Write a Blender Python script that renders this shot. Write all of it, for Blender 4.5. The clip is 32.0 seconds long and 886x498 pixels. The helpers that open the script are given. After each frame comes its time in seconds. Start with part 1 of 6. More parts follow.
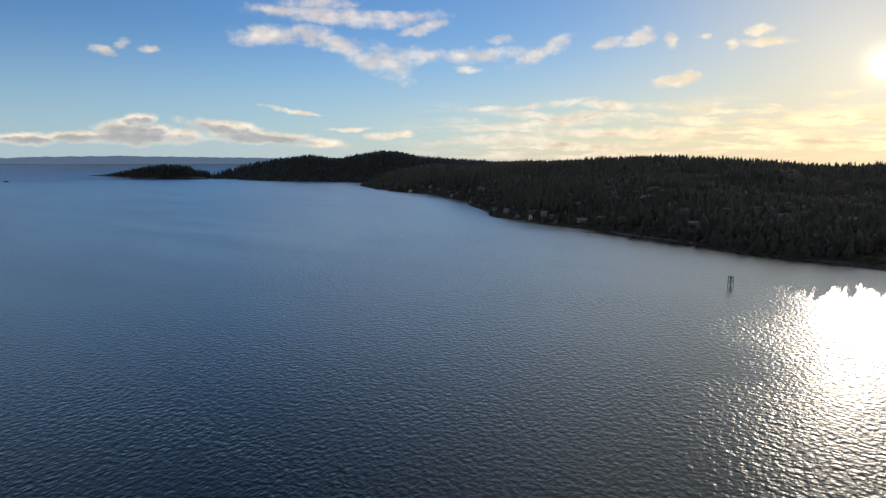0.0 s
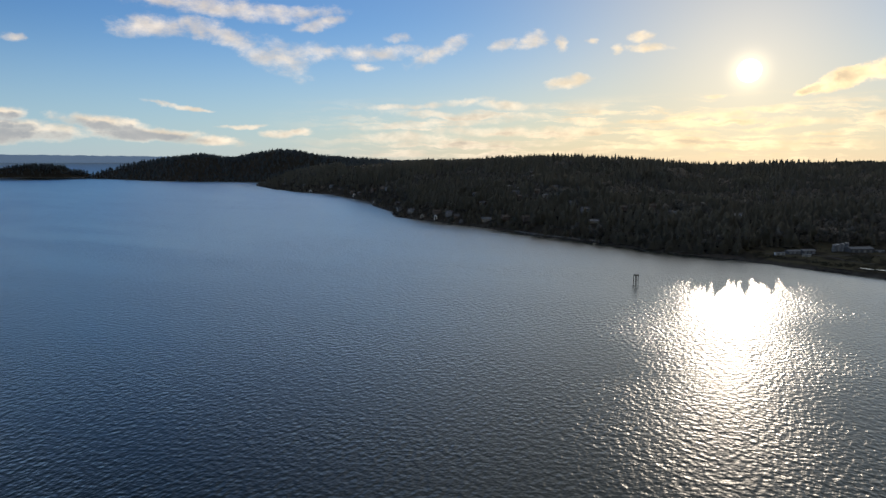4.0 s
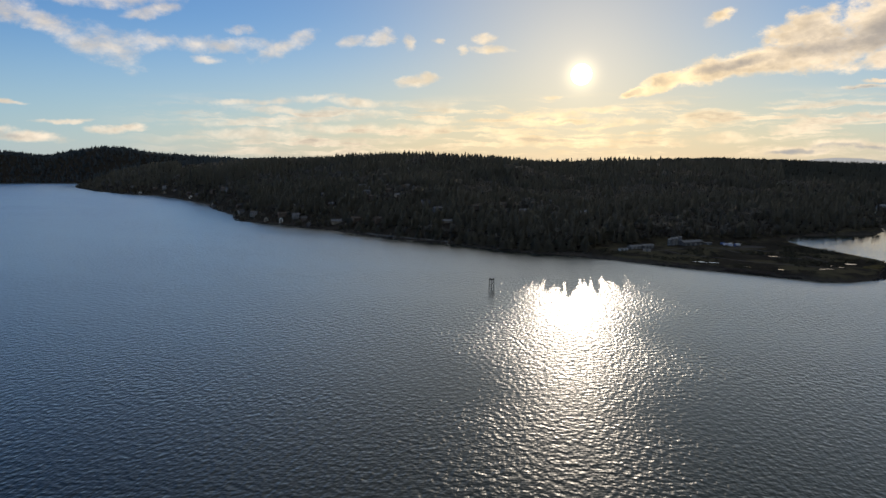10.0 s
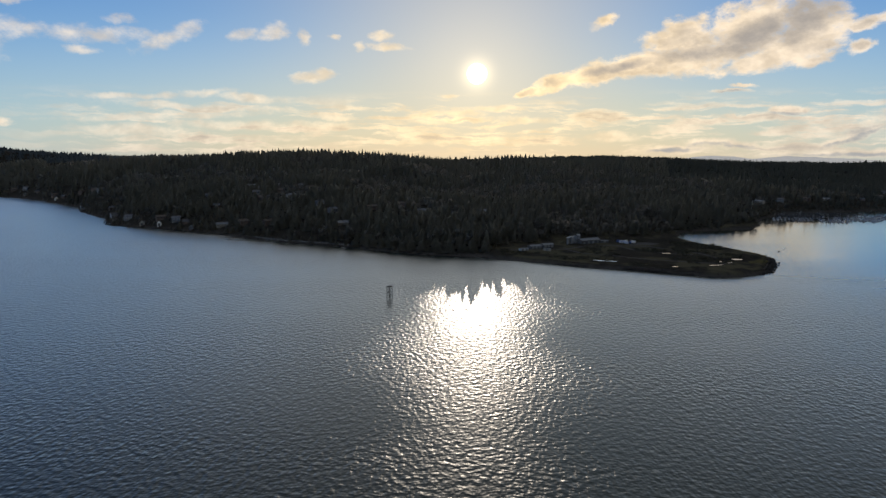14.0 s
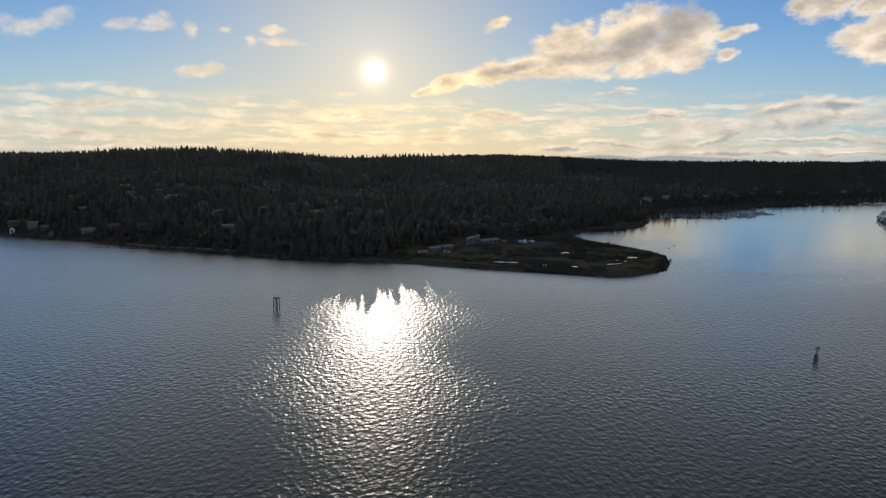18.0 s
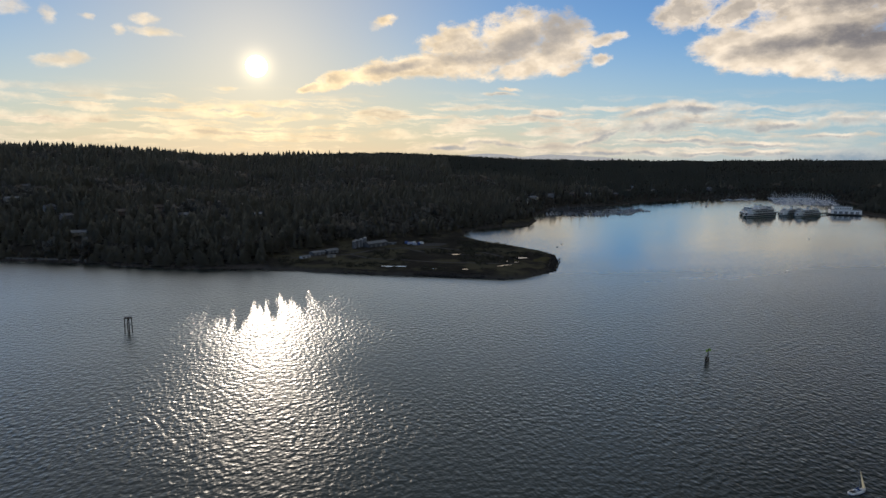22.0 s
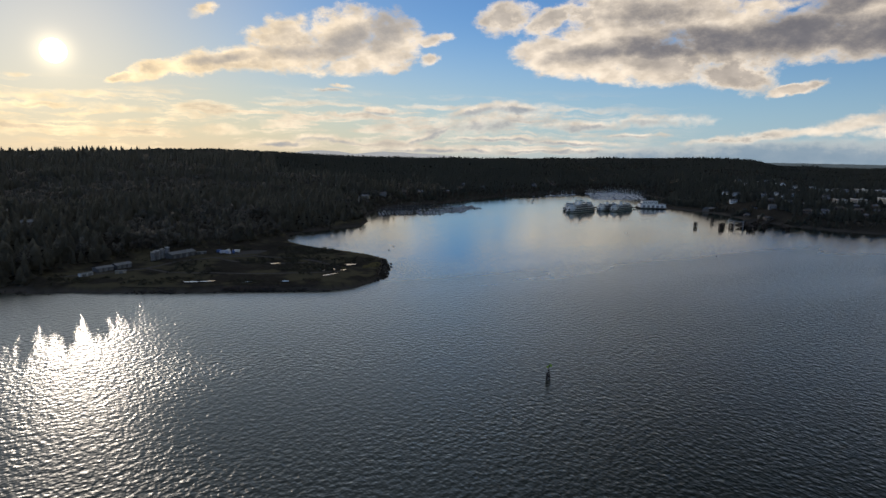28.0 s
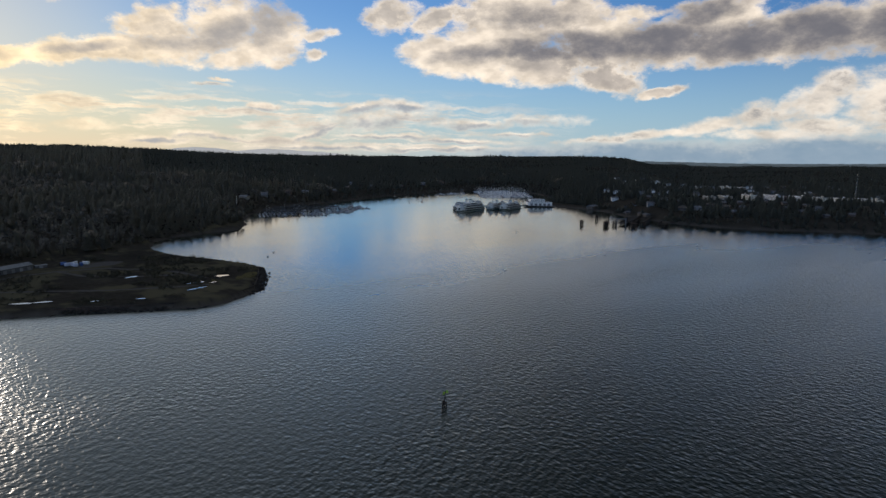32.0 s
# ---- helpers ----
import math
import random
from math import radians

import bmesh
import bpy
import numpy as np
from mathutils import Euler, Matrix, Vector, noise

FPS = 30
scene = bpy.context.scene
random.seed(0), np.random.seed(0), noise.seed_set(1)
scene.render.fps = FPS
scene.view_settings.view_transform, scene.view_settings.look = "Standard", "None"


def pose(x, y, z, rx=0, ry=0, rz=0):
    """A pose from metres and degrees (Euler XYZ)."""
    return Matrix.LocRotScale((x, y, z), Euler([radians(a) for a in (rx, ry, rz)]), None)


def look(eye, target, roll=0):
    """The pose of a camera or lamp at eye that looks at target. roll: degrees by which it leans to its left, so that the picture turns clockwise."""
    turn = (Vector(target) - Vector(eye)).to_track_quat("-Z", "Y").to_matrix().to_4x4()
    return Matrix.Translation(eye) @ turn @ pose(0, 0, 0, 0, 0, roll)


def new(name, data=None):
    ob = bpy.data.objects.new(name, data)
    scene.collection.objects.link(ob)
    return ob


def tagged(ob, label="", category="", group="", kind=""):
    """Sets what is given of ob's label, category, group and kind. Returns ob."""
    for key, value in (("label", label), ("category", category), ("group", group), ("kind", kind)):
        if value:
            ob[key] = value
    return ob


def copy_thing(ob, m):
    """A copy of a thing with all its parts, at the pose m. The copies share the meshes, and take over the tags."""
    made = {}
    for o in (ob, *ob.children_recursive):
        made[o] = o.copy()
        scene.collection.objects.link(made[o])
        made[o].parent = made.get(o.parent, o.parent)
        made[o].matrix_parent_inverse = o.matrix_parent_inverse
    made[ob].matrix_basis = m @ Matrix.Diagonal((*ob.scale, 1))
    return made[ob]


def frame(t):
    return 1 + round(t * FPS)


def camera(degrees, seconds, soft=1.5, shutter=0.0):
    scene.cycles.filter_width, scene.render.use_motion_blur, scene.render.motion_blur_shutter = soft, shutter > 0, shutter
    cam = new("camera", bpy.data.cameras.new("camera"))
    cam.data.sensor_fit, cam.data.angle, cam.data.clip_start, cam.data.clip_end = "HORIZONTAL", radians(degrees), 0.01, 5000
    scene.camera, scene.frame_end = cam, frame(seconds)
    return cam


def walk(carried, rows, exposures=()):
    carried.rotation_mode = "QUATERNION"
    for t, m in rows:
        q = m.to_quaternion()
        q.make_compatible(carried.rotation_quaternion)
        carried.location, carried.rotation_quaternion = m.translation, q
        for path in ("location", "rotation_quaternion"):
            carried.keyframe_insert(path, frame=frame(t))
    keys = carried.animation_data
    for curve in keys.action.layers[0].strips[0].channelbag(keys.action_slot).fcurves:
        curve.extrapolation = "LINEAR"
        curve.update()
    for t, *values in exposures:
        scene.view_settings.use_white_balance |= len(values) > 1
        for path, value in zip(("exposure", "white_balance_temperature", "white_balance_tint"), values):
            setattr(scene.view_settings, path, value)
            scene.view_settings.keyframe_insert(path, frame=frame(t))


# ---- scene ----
# ---- camera ----
cam = camera(70.62, 32.0)
walk(cam, [
    (0, pose(0.00, -0.00, 117.14, 81.846, -0.153, 34.427)),
    (1, pose(-4.83, 4.80, 117.46, 81.849, -0.180, 32.150)),
    (2, pose(-9.50, 9.60, 117.78, 81.831, -0.195, 29.884)),
    (3, pose(-13.92, 14.46, 118.09, 81.790, -0.195, 27.634)),
    (4, pose(-17.87, 19.74, 118.41, 81.739, -0.185, 25.402)),
    (5, pose(-21.11, 25.81, 118.74, 81.691, -0.173, 23.186)),
    (6, pose(-23.60, 32.90, 119.06, 81.655, -0.161, 20.972)),
    (7, pose(-25.36, 41.11, 119.37, 81.632, -0.146, 18.751)),
    (8, pose(-26.63, 50.05, 119.66, 81.611, -0.131, 16.532)),
    (9, pose(-27.63, 59.31, 119.92, 81.580, -0.117, 14.323)),
    (10, pose(-28.44, 68.81, 120.15, 81.538, -0.108, 12.112)),
    (11, pose(-29.10, 78.55, 120.34, 81.488, -0.108, 9.880)),
    (12, pose(-29.63, 88.32, 120.49, 81.437, -0.120, 7.616)),
    (13, pose(-30.02, 97.93, 120.62, 81.391, -0.144, 5.315)),
    (14, pose(-30.06, 107.29, 120.71, 81.351, -0.178, 2.995)),
    (15, pose(-29.57, 116.35, 120.76, 81.317, -0.219, 0.679)),
    (16, pose(-28.66, 125.14, 120.77, 81.290, -0.267, -1.610)),
    (17, pose(-27.44, 133.71, 120.76, 81.275, -0.321, -3.870)),
    (18, pose(-25.92, 142.26, 120.74, 81.260, -0.388, -6.168)),
    (19, pose(-24.05, 150.97, 120.70, 81.240, -0.470, -8.567)),
    (20, pose(-21.72, 159.86, 120.66, 81.218, -0.553, -11.060)),
    (21, pose(-18.79, 168.91, 120.60, 81.203, -0.624, -13.615)),
    (22, pose(-15.20, 178.08, 120.55, 81.192, -0.688, -16.189)),
    (23, pose(-10.89, 187.30, 120.48, 81.179, -0.748, -18.742)),
    (24, pose(-5.94, 196.31, 120.43, 81.165, -0.805, -21.265)),
    (25, pose(-0.48, 204.87, 120.38, 81.151, -0.858, -23.758)),
    (26, pose(5.29, 213.04, 120.34, 81.141, -0.905, -26.223)),
    (27, pose(11.18, 220.93, 120.33, 81.140, -0.946, -28.667)),
    (28, pose(17.36, 228.56, 120.36, 81.140, -0.992, -31.109)),
    (29, pose(23.99, 236.06, 120.44, 81.137, -1.054, -33.570)),
    (30, pose(30.87, 243.94, 120.58, 81.132, -1.126, -36.069)),
    (31, pose(37.75, 252.68, 120.78, 81.130, -1.198, -38.609)),
    (32, pose(44.51, 262.20, 121.02, 81.134, -1.266, -41.152)),
], exposures=[(0, 0.47, 7350, 11), (8, 0.36, 7350, 11), (13, 0.30, 7300, 11), (20, 0.31, 7150, 11), (28, 0.29, 7000, 11), (32, 0.34, 6850, 11)])

# ---- world, sun ----
SUN_AZ, SUN_EL = 0.0, 7.0   # azimuths run from +y towards +x
SUN_DIR = Vector((math.sin(radians(SUN_AZ)) * math.cos(radians(SUN_EL)),
                  math.cos(radians(SUN_AZ)) * math.cos(radians(SUN_EL)), math.sin(radians(SUN_EL))))

# clouds: azimuth, height above the horizon, half width, half height (degrees), body, tilt
HIGH_STREAKS = [
    (-43.5, 12.04, 6.01, 0.59, 1, -2), (-38.6, 12.08, 3.46, 0.45, 0.8, 4), (-45.4, 13.04, 2.39, 0.4, 0.8, 3), (-49.7, 10.25, 2.32, 0.76, 1.2, 3), (-45.8,
    10.51, 1.61, 0.68, 1.1, -7), (-43, 9.5, 2.86, 0.6, 0.9, -23), (-39.9, 8.44, 2.34, 0.95, 0.7, -23), (-36.4, 11.29, 1.69, 0.37, 0.8, 14), (-31.6, 9.06,
    4.23, 0.52, 0.8, 3), (-25.7, 9.26, 2.47, 0.56, 0.9, 24), (-29.5, 10.35, 0.89, 0.28, 0.7, -1), (-32.1, 7.83, 1, 0.24, 0.7, 0), (-37.7, 8.95, 2.99,
    0.57, 0.6, 1), (-48.3, 12.28, 2.32, 0.35, 0.9, -2)]
HIGH_PUFFS = [
    (-62.2, 8.38, 0.69, 0.34, 0.9, -6), (-60.6, 8.97, 0.59, 0.3, 0.8, 24), (-58.9, 8.68, 0.62, 0.26, 0.8, 4), (-17.7, 10.12, 1.14, 0.58, 0.9, 23), (-20.2,
    9.74, 0.82, 0.36, 0.6, 18), (-15.1, 9.67, 0.61, 0.49, 1, -40), (-12.6, 9.83, 0.39, 0.22, 0.8, -4), (-8.5, 10.17, 0.79, 0.42, 1.1, 6), (-7.9, 9.24,
    1.52, 0.34, 1.1, -4), (-10.3, 9.25, 0.38, 0.34, 0.8, -4), (-14.4, 6.55, 1.66, 0.41, 1.2, 8), (-13.7, 6.89, 0.97, 0.36, 1.1, -2), (-2.4, 5.12, 0.79,
    0.17, 0.9, 0), (-1.5, 3.59, 1.86, 0.29, 1.2, -2), (10.5, 10.89, 0.85, 0.36, 0.8, 28)]
LOW_BANK = [
    (-59.6, 3.14, 1.25, 0.54, 1.1, 2), (-60.2, 2.4, 2.46, 0.63, 1.1, -2), (-59.8, 1.78, 4.57, 0.63, 1.1, 1), (-53.3, 2.54, 3.16, 0.57, 1, -7), (-51, 1.86,
    4.2, 0.48, 1, -2), (-67.6, 1.45, 2.15, 0.42, 1, 1), (-64.2, 1.65, 1.92, 0.39, 1, 1), (-45.2, 1.43, 2.46, 0.35, 0.8, 0), (-39.2, 2.12, 1.82, 0.3, 0.9,
    4), (-42.7, 2.59, 1.5, 0.15, 0.6, 1), (-47.6, 4.18, 1.91, 0.14, 0.5, -7)]
MID_STREAKS = [
    (-28.8, 4.52, 3.76, 0.25, 0.9, 2), (-24.1, 4.91, 2.43, 0.24, 0.8, 7), (-19.3, 4.65, 2.36, 0.38, 0.9, -3), (-23.1, 3.79, 6.32, 0.29, 0.9, -1), (-26.1,
    3.03, 6.93, 0.25, 0.8, 3), (-29, 1.84, 3.79, 0.45, 1, 0), (-19.2, 1.23, 4.03, 0.19, 0.8, 2), (-12.9, 3.21, 1.5, 0.28, 1, -5), (-20.6, 2.36, 5.75,
    0.34, 0.9, 0), (-14.1, 2.43, 3.13, 0.28, 0.8, -1), (4.6, 2.97, 1.93, 0.27, 0.9, -1), (7.2, 1.21, 1.86, 0.32, 1, 0), (11.5, 1.52, 2.28, 0.39, 1.1, -1),
    (-4, 1.27, 2.39, 0.39, 1, 0), (-5.5, 2.78, 2.89, 0.24, 0.7, -1)]
LONG_CUMULUS = [
    (4.6, 5.43, 1.08, 0.29, 1, 17), (6.8, 6.17, 2.01, 0.67, 1.1, 21), (10.1, 6.76, 2.6, 0.84, 1.1, 7), (13.8, 7.39, 3.19, 0.96, 1.1, 4), (16.8, 9.71,
    2.33, 1.14, 1, 17), (18.2, 8.19, 3.23, 1.55, 1.1, 2), (22.3, 9.65, 3.31, 2.11, 1.1, 17), (26.2, 9.75, 2.47, 1.95, 1.1, -5), (25.2, 7.77, 3.41, 1.01,
    1, 7), (16, 9.19, 1.78, 0.89, 0.9, -3), (22.5, 7.22, 2.38, 0.61, 0.9, 13), (30.2, 9.64, 1.26, 0.43, 0.9, 15), (29.7, 7.84, 0.84, 0.4, 0.8, 25), (11.1,
    11.11, 1, 0.4, 0.9, 12), (25.4, 3.54, 1.49, 0.3, 0.9, -2), (22, 5.46, 1.03, 0.13, 0.8, -2)]
GREY_CUMULUS = [
    (36.4, 11.45, 2.22, 1.09, 0.9, 11), (41.2, 8.3, 3.74, 1.51, 1.1, -7), (45.7, 9.27, 4.88, 2.23, 1.1, 5), (44.3, 7.15, 3.48, 0.86, 1, -9), (49.6, 7.63,
    4.33, 1.5, 1.1, 0), (47, 11.91, 5.28, 1.57, 1, 4), (51.8, 11.47, 3.28, 1.77, 1, -1), (55.2, 9.38, 4.57, 2.02, 1.1, -2), (55.4, 6.33, 2.9, 1.02, 1,
    -12), (60.1, 9.21, 4.69, 1.57, 1.1, 3), (64.6, 9, 4.34, 1.44, 1.1, 6), (63.6, 11.14, 3.55, 1.45, 1, 9), (68.5, 9.39, 3.66, 1.71, 1.1, 5), (71.7, 9.74,
    3.15, 1.76, 1.1, -5), (60, 5.35, 1.97, 0.36, 0.9, 12), (40.2, 11.3, 1.96, 0.82, 0.8, 19)]
GREY_BEYOND = [
    (75.6, 9.56, 3.5, 1.68, 1.1, -6), (79.8, 8.78, 3.39, 1.42, 1, -6), (57.2, 11.71, 1.78, 0.43, 0.5, -3)]
TOWERS = [
    (72.5, 5.54, 1.56, 1.21, 1.1, -2), (71.5, 4.55, 2.08, 1.24, 1.1, 29), (69.6, 3.97, 1.63, 0.85, 1.1, 28), (67.1, 3.35, 1.92, 0.96, 1.1, 17), (64, 2.61,
    3.27, 0.54, 1, 11), (72.4, 2.47, 3.16, 0.75, 1.1, 0), (59.8, 1.95, 3.08, 0.33, 1, 5), (55.7, 1.33, 3.71, 0.29, 0.9, 5), (68.4, 1.92, 3.83, 0.43, 0.9,
    0), (76.2, 4.21, 2.86, 2.34, 1.1, -2)]
LOW_HEAPS = [
    (33.8, 3.7, 2.42, 0.44, 1, 11), (37.6, 4.03, 2.02, 0.49, 1, -4), (30.3, 1.63, 3.01, 0.35, 1, 23), (35.3, 2.75, 5.05, 0.89, 0.8, 6), (43.4, 2.41, 3.53,
    0.4, 0.8, 1), (49.9, 2.9, 2.93, 0.49, 0.7, 1), (36.3, 1.27, 4.57, 0.25, 1, 1), (42.5, 1, 4.06, 0.25, 1, -2), (30.3, 0.14, 6.48, 0.3, 1, 1), (40.4,
    0.25, 6.61, 0.25, 1, 1), (19.7, 0.96, 1.82, 0.38, 1, 2), (22.5, 0.75, 1.87, 0.29, 1, -7), (16.6, 0.5, 2.63, 0.28, 0.9, 1), (25.4, 3.39, 1.54, 0.29, 1,
    2), (21.2, 5.15, 1.28, 0.14, 0.8, -2), (47.5, 1.59, 2.98, 0.2, 0.9, 1)]
DARK_CORES = [
    (44.2, 8.57, 3.94, 0.56, 0.8, 6), (49.1, 8.8, 3.87, 0.74, 1, -4), (54.3, 9.18, 4.65, 0.99, 1, -6), (60, 9.43, 5.12, 1.22, 1.1, 3), (65.8, 9.14, 4.63,
    1.25, 1.1, 5), (71, 9.6, 3.86, 1.42, 1.1, 0), (76.2, 9.5, 3.69, 1.33, 1.1, -1), (18.3, 8.21, 2.97, 0.47, 0.6, 3), (22.7, 9.25, 2.85, 0.83, 0.8, 19),
    (26, 10.55, 2.24, 1.26, 0.8, 39), (12.3, 7.36, 2.5, 0.33, 0.6, 8), (62.8, 11.41, 2.74, 0.92, 0.8, 17), (48.9, 11.53, 4.31, 0.81, 0.5, -1)]
RAIN_BANK = [(60, -.2, 12, 1.7, 1, 0), (74, -.1, 12, 2.3, 1.1, 0), (90, 0, 14, 2.8, 1.1, 0), (50, -.3, 8, 1.1, .8, 0)]

world = bpy.data.worlds.new("sky")
scene.world = world
world.use_nodes = True
wt = world.node_tree
wt.nodes.clear()


def wmath(op, a, b=None, c=None, clamp=False):
    n = wt.nodes.new("ShaderNodeMath")
    n.operation, n.use_clamp = op, clamp
    for i, v in enumerate((a, b, c)):
        if v is None:
            continue
        if isinstance(v, (int, float)):
            n.inputs[i].default_value = v
        else:
            wt.links.new(v, n.inputs[i])
    return n.outputs[0]


def wvec(op, a, b=None):
    n = wt.nodes.new("ShaderNodeVectorMath")
    n.operation = op
    for i, v in enumerate((a, b)):
        if v is None:
            continue
        if isinstance(v, (tuple, Vector)):
            n.inputs[i].default_value = v
        else:
            wt.links.new(v, n.inputs["Scale"] if op == "SCALE" and i else n.inputs[i])
    return n.outputs["Value"] if op in ("DOT_PRODUCT", "LENGTH") else n.outputs["Vector"]


def wnoise(vec, scale, detail=4.0, rough=0.55):
    n = wt.nodes.new("ShaderNodeTexNoise")
    n.inputs["Scale"].default_value, n.inputs["Detail"].default_value, n.inputs["Roughness"].default_value = scale, detail, rough
    wt.links.new(vec, n.inputs["Vector"])
    return n.outputs


def wstep(v, lo, hi):
    n = wt.nodes.new("ShaderNodeMapRange")
    n.interpolation_type = "SMOOTHSTEP"
    wt.links.new(v, n.inputs[0])
    n.inputs[1].default_value, n.inputs[2].default_value = lo, hi
    return n.outputs[0]


def wmix(fac, a, b):
    n = wt.nodes.new("ShaderNodeMix")
    n.data_type = "RGBA"
    if isinstance(fac, (int, float)):
        n.inputs[0].default_value = fac
    else:
        wt.links.new(fac, n.inputs[0])
    for i, v in ((6, a), (7, b)):
        if isinstance(v, tuple):
            n.inputs[i].default_value = (*v, 1)
        else:
            wt.links.new(v, n.inputs[i])
    return n.outputs[2]


def build_sky():
    tc = wt.nodes.new("ShaderNodeTexCoord").outputs["Generated"]
    sep = wt.nodes.new("ShaderNodeSeparateXYZ")
    wt.links.new(tc, sep.inputs[0])
    az = wmath("MULTIPLY", wmath("ARCTAN2", sep.outputs[0], sep.outputs[1]), 57.2958)
    el = wmath("MULTIPLY", wmath("ARCSINE", sep.outputs[2]), 57.2958)
    comb = wt.nodes.new("ShaderNodeCombineXYZ")
    wt.links.new(az, comb.inputs[0])
    wt.links.new(el, comb.inputs[1])
    comb.inputs[2].default_value = 1.0
    plane = comb.outputs[0]
    # ragged edges: the plane of the sky is warped before the clouds are laid on it
    stretched = wvec("MULTIPLY", plane, (0.6, 1.0, 1.0))
    warp = wvec("MULTIPLY", wvec("SUBTRACT", wnoise(stretched, 0.7, 8, 0.6)["Color"], (0.5, 0.5, 0.5)), (2.2, 1.0, 0))
    bent = wvec("ADD", plane, warp)

    def field(clouds):
        total = None
        for a, e, ha, he, s, tilt in clouds:
            c, k = math.cos(radians(tilt)), math.sin(radians(tilt))
            ha, he = ha * 1.12, he * 1.12
            u = wvec("DOT_PRODUCT", bent, (c / ha, k / ha, -(a * c + e * k) / ha))
            w = wvec("DOT_PRODUCT", bent, (-k / he, c / he, (a * k - e * c) / he))
            v = wmath("MULTIPLY_ADD", wmath("MULTIPLY_ADD", w, w, wmath("MULTIPLY", u, u)), -s, s)
            total = v if total is None else wmath("MAXIMUM", total, v)
        return total
    puff = wnoise(stretched, 0.9, 9, 0.66)["Fac"]
    fine = wmath("MULTIPLY_ADD", puff, 3.0, -1.5)
    streaks = wmath("ADD", field(HIGH_STREAKS + HIGH_PUFFS + MID_STREAKS), wmath("MULTIPLY", fine, 1.3))
    cumulus = wmath("ADD", field(LONG_CUMULUS + [(a, e, w, h * 1.08, s * 1.35, r) for a, e, w, h, s, r in GREY_CUMULUS + GREY_BEYOND]), wmath("MULTIPLY", fine, 1.1))
    heaps = wmath("ADD", field(LOW_BANK + LOW_HEAPS + TOWERS), wmath("MULTIPLY", fine, 1.1))
    # flat banks low over the land
    band_noise = wnoise(wvec("MULTIPLY", bent, (0.13, 1.2, 1.0)), 1.0, 6, 0.6)["Fac"]
    band_el = wmath("MULTIPLY", wstep(el, -0.6, 0.6), wmath("SUBTRACT", 1.0, wstep(el, 3.0, 5.6)))
    band_az = wmath("MULTIPLY", wstep(az, -42, -24), wmath("SUBTRACT", 1.0, wstep(az, 36, 56)))
    band = wmath("MULTIPLY", wstep(band_noise, 0.45, 0.62), wmath("MULTIPLY", band_el, band_az))
    d_streaks = wmath("MULTIPLY", wstep(streaks, -0.8, 1.6), 0.7)
    d_cumulus = wstep(cumulus, -0.5, 0.75)
    d_heaps = wmath("MULTIPLY", wstep(heaps, -0.7, 1.05), 0.88)
    # unseen broken cloud overhead and behind, added to light land and grey the water
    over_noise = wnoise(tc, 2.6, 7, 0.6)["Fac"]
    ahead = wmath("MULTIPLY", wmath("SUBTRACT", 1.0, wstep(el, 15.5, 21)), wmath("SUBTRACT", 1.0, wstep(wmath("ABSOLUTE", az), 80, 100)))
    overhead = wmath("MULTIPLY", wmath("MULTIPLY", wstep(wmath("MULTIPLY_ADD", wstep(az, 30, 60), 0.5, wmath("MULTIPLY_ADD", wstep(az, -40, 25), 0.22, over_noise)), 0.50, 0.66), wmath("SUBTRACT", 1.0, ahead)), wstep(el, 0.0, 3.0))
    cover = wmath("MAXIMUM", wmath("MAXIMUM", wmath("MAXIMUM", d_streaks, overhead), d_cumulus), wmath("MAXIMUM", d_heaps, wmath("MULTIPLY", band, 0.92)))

    sky = wt.nodes.new("ShaderNodeTexSky")
    sky.sky_type, sky.sun_disc = "NISHITA", False
    sky.sun_elevation, sky.sun_rotation = radians(SUN_EL), radians(SUN_AZ)
    sky.air_density, sky.dust_density, sky.ozone_density, sky.altitude = 1.0, 0.02, 3.0, 100
    near = wmath("MAXIMUM", wvec("DOT_PRODUCT", tc, tuple(SUN_DIR)), 0.0)
    wide = wmath("POWER", near, 26.0)
    halo = wmath("POWER", near, 260.0)
    core = wmath("POWER", near, 5200.0)
    disc = wstep(near, 0.99986, 0.99996)
    # thick parts turn grey, thin edges stay bright; the light warms towards the sun
    shade_noise = wnoise(wvec("ADD", stretched, (7.3, -0.35, 0)), 0.22, 5, 0.5)["Fac"]
    core_field = wmath("MULTIPLY", wstep(wmath("ADD", field([(a, e, w, h * 1.2, s, r) for a, e, w, h, s, r in DARK_CORES]), wmath("MULTIPLY", fine, 0.6)), -0.9, 1.2), 0.9)
    thick = wmath("MULTIPLY", wmath("MULTIPLY", wstep(cumulus, 0.2, 1.1), wstep(shade_noise, 0.34, 0.60)), 0.55)
    thick = wmath("MAXIMUM", thick, core_field)
    low_thick = wmath("MULTIPLY", wstep(heaps, 0.5, 1.5), wstep(shade_noise, 0.42, 0.62))
    band_shade = wmath("MULTIPLY", wmath("MULTIPLY", wstep(band_noise, 0.52, 0.70), band), 0.45)
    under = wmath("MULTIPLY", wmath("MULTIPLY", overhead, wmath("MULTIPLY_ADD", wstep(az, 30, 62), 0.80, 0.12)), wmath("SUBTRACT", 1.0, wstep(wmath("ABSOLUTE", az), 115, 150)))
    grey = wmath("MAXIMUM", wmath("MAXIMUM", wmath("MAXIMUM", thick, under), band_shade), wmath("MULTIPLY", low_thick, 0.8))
    lit = wmix(wmath("MULTIPLY", wide, 1.0, clamp=True), (0.98, 0.88, 0.76), (1.34, 1.06, 0.66))
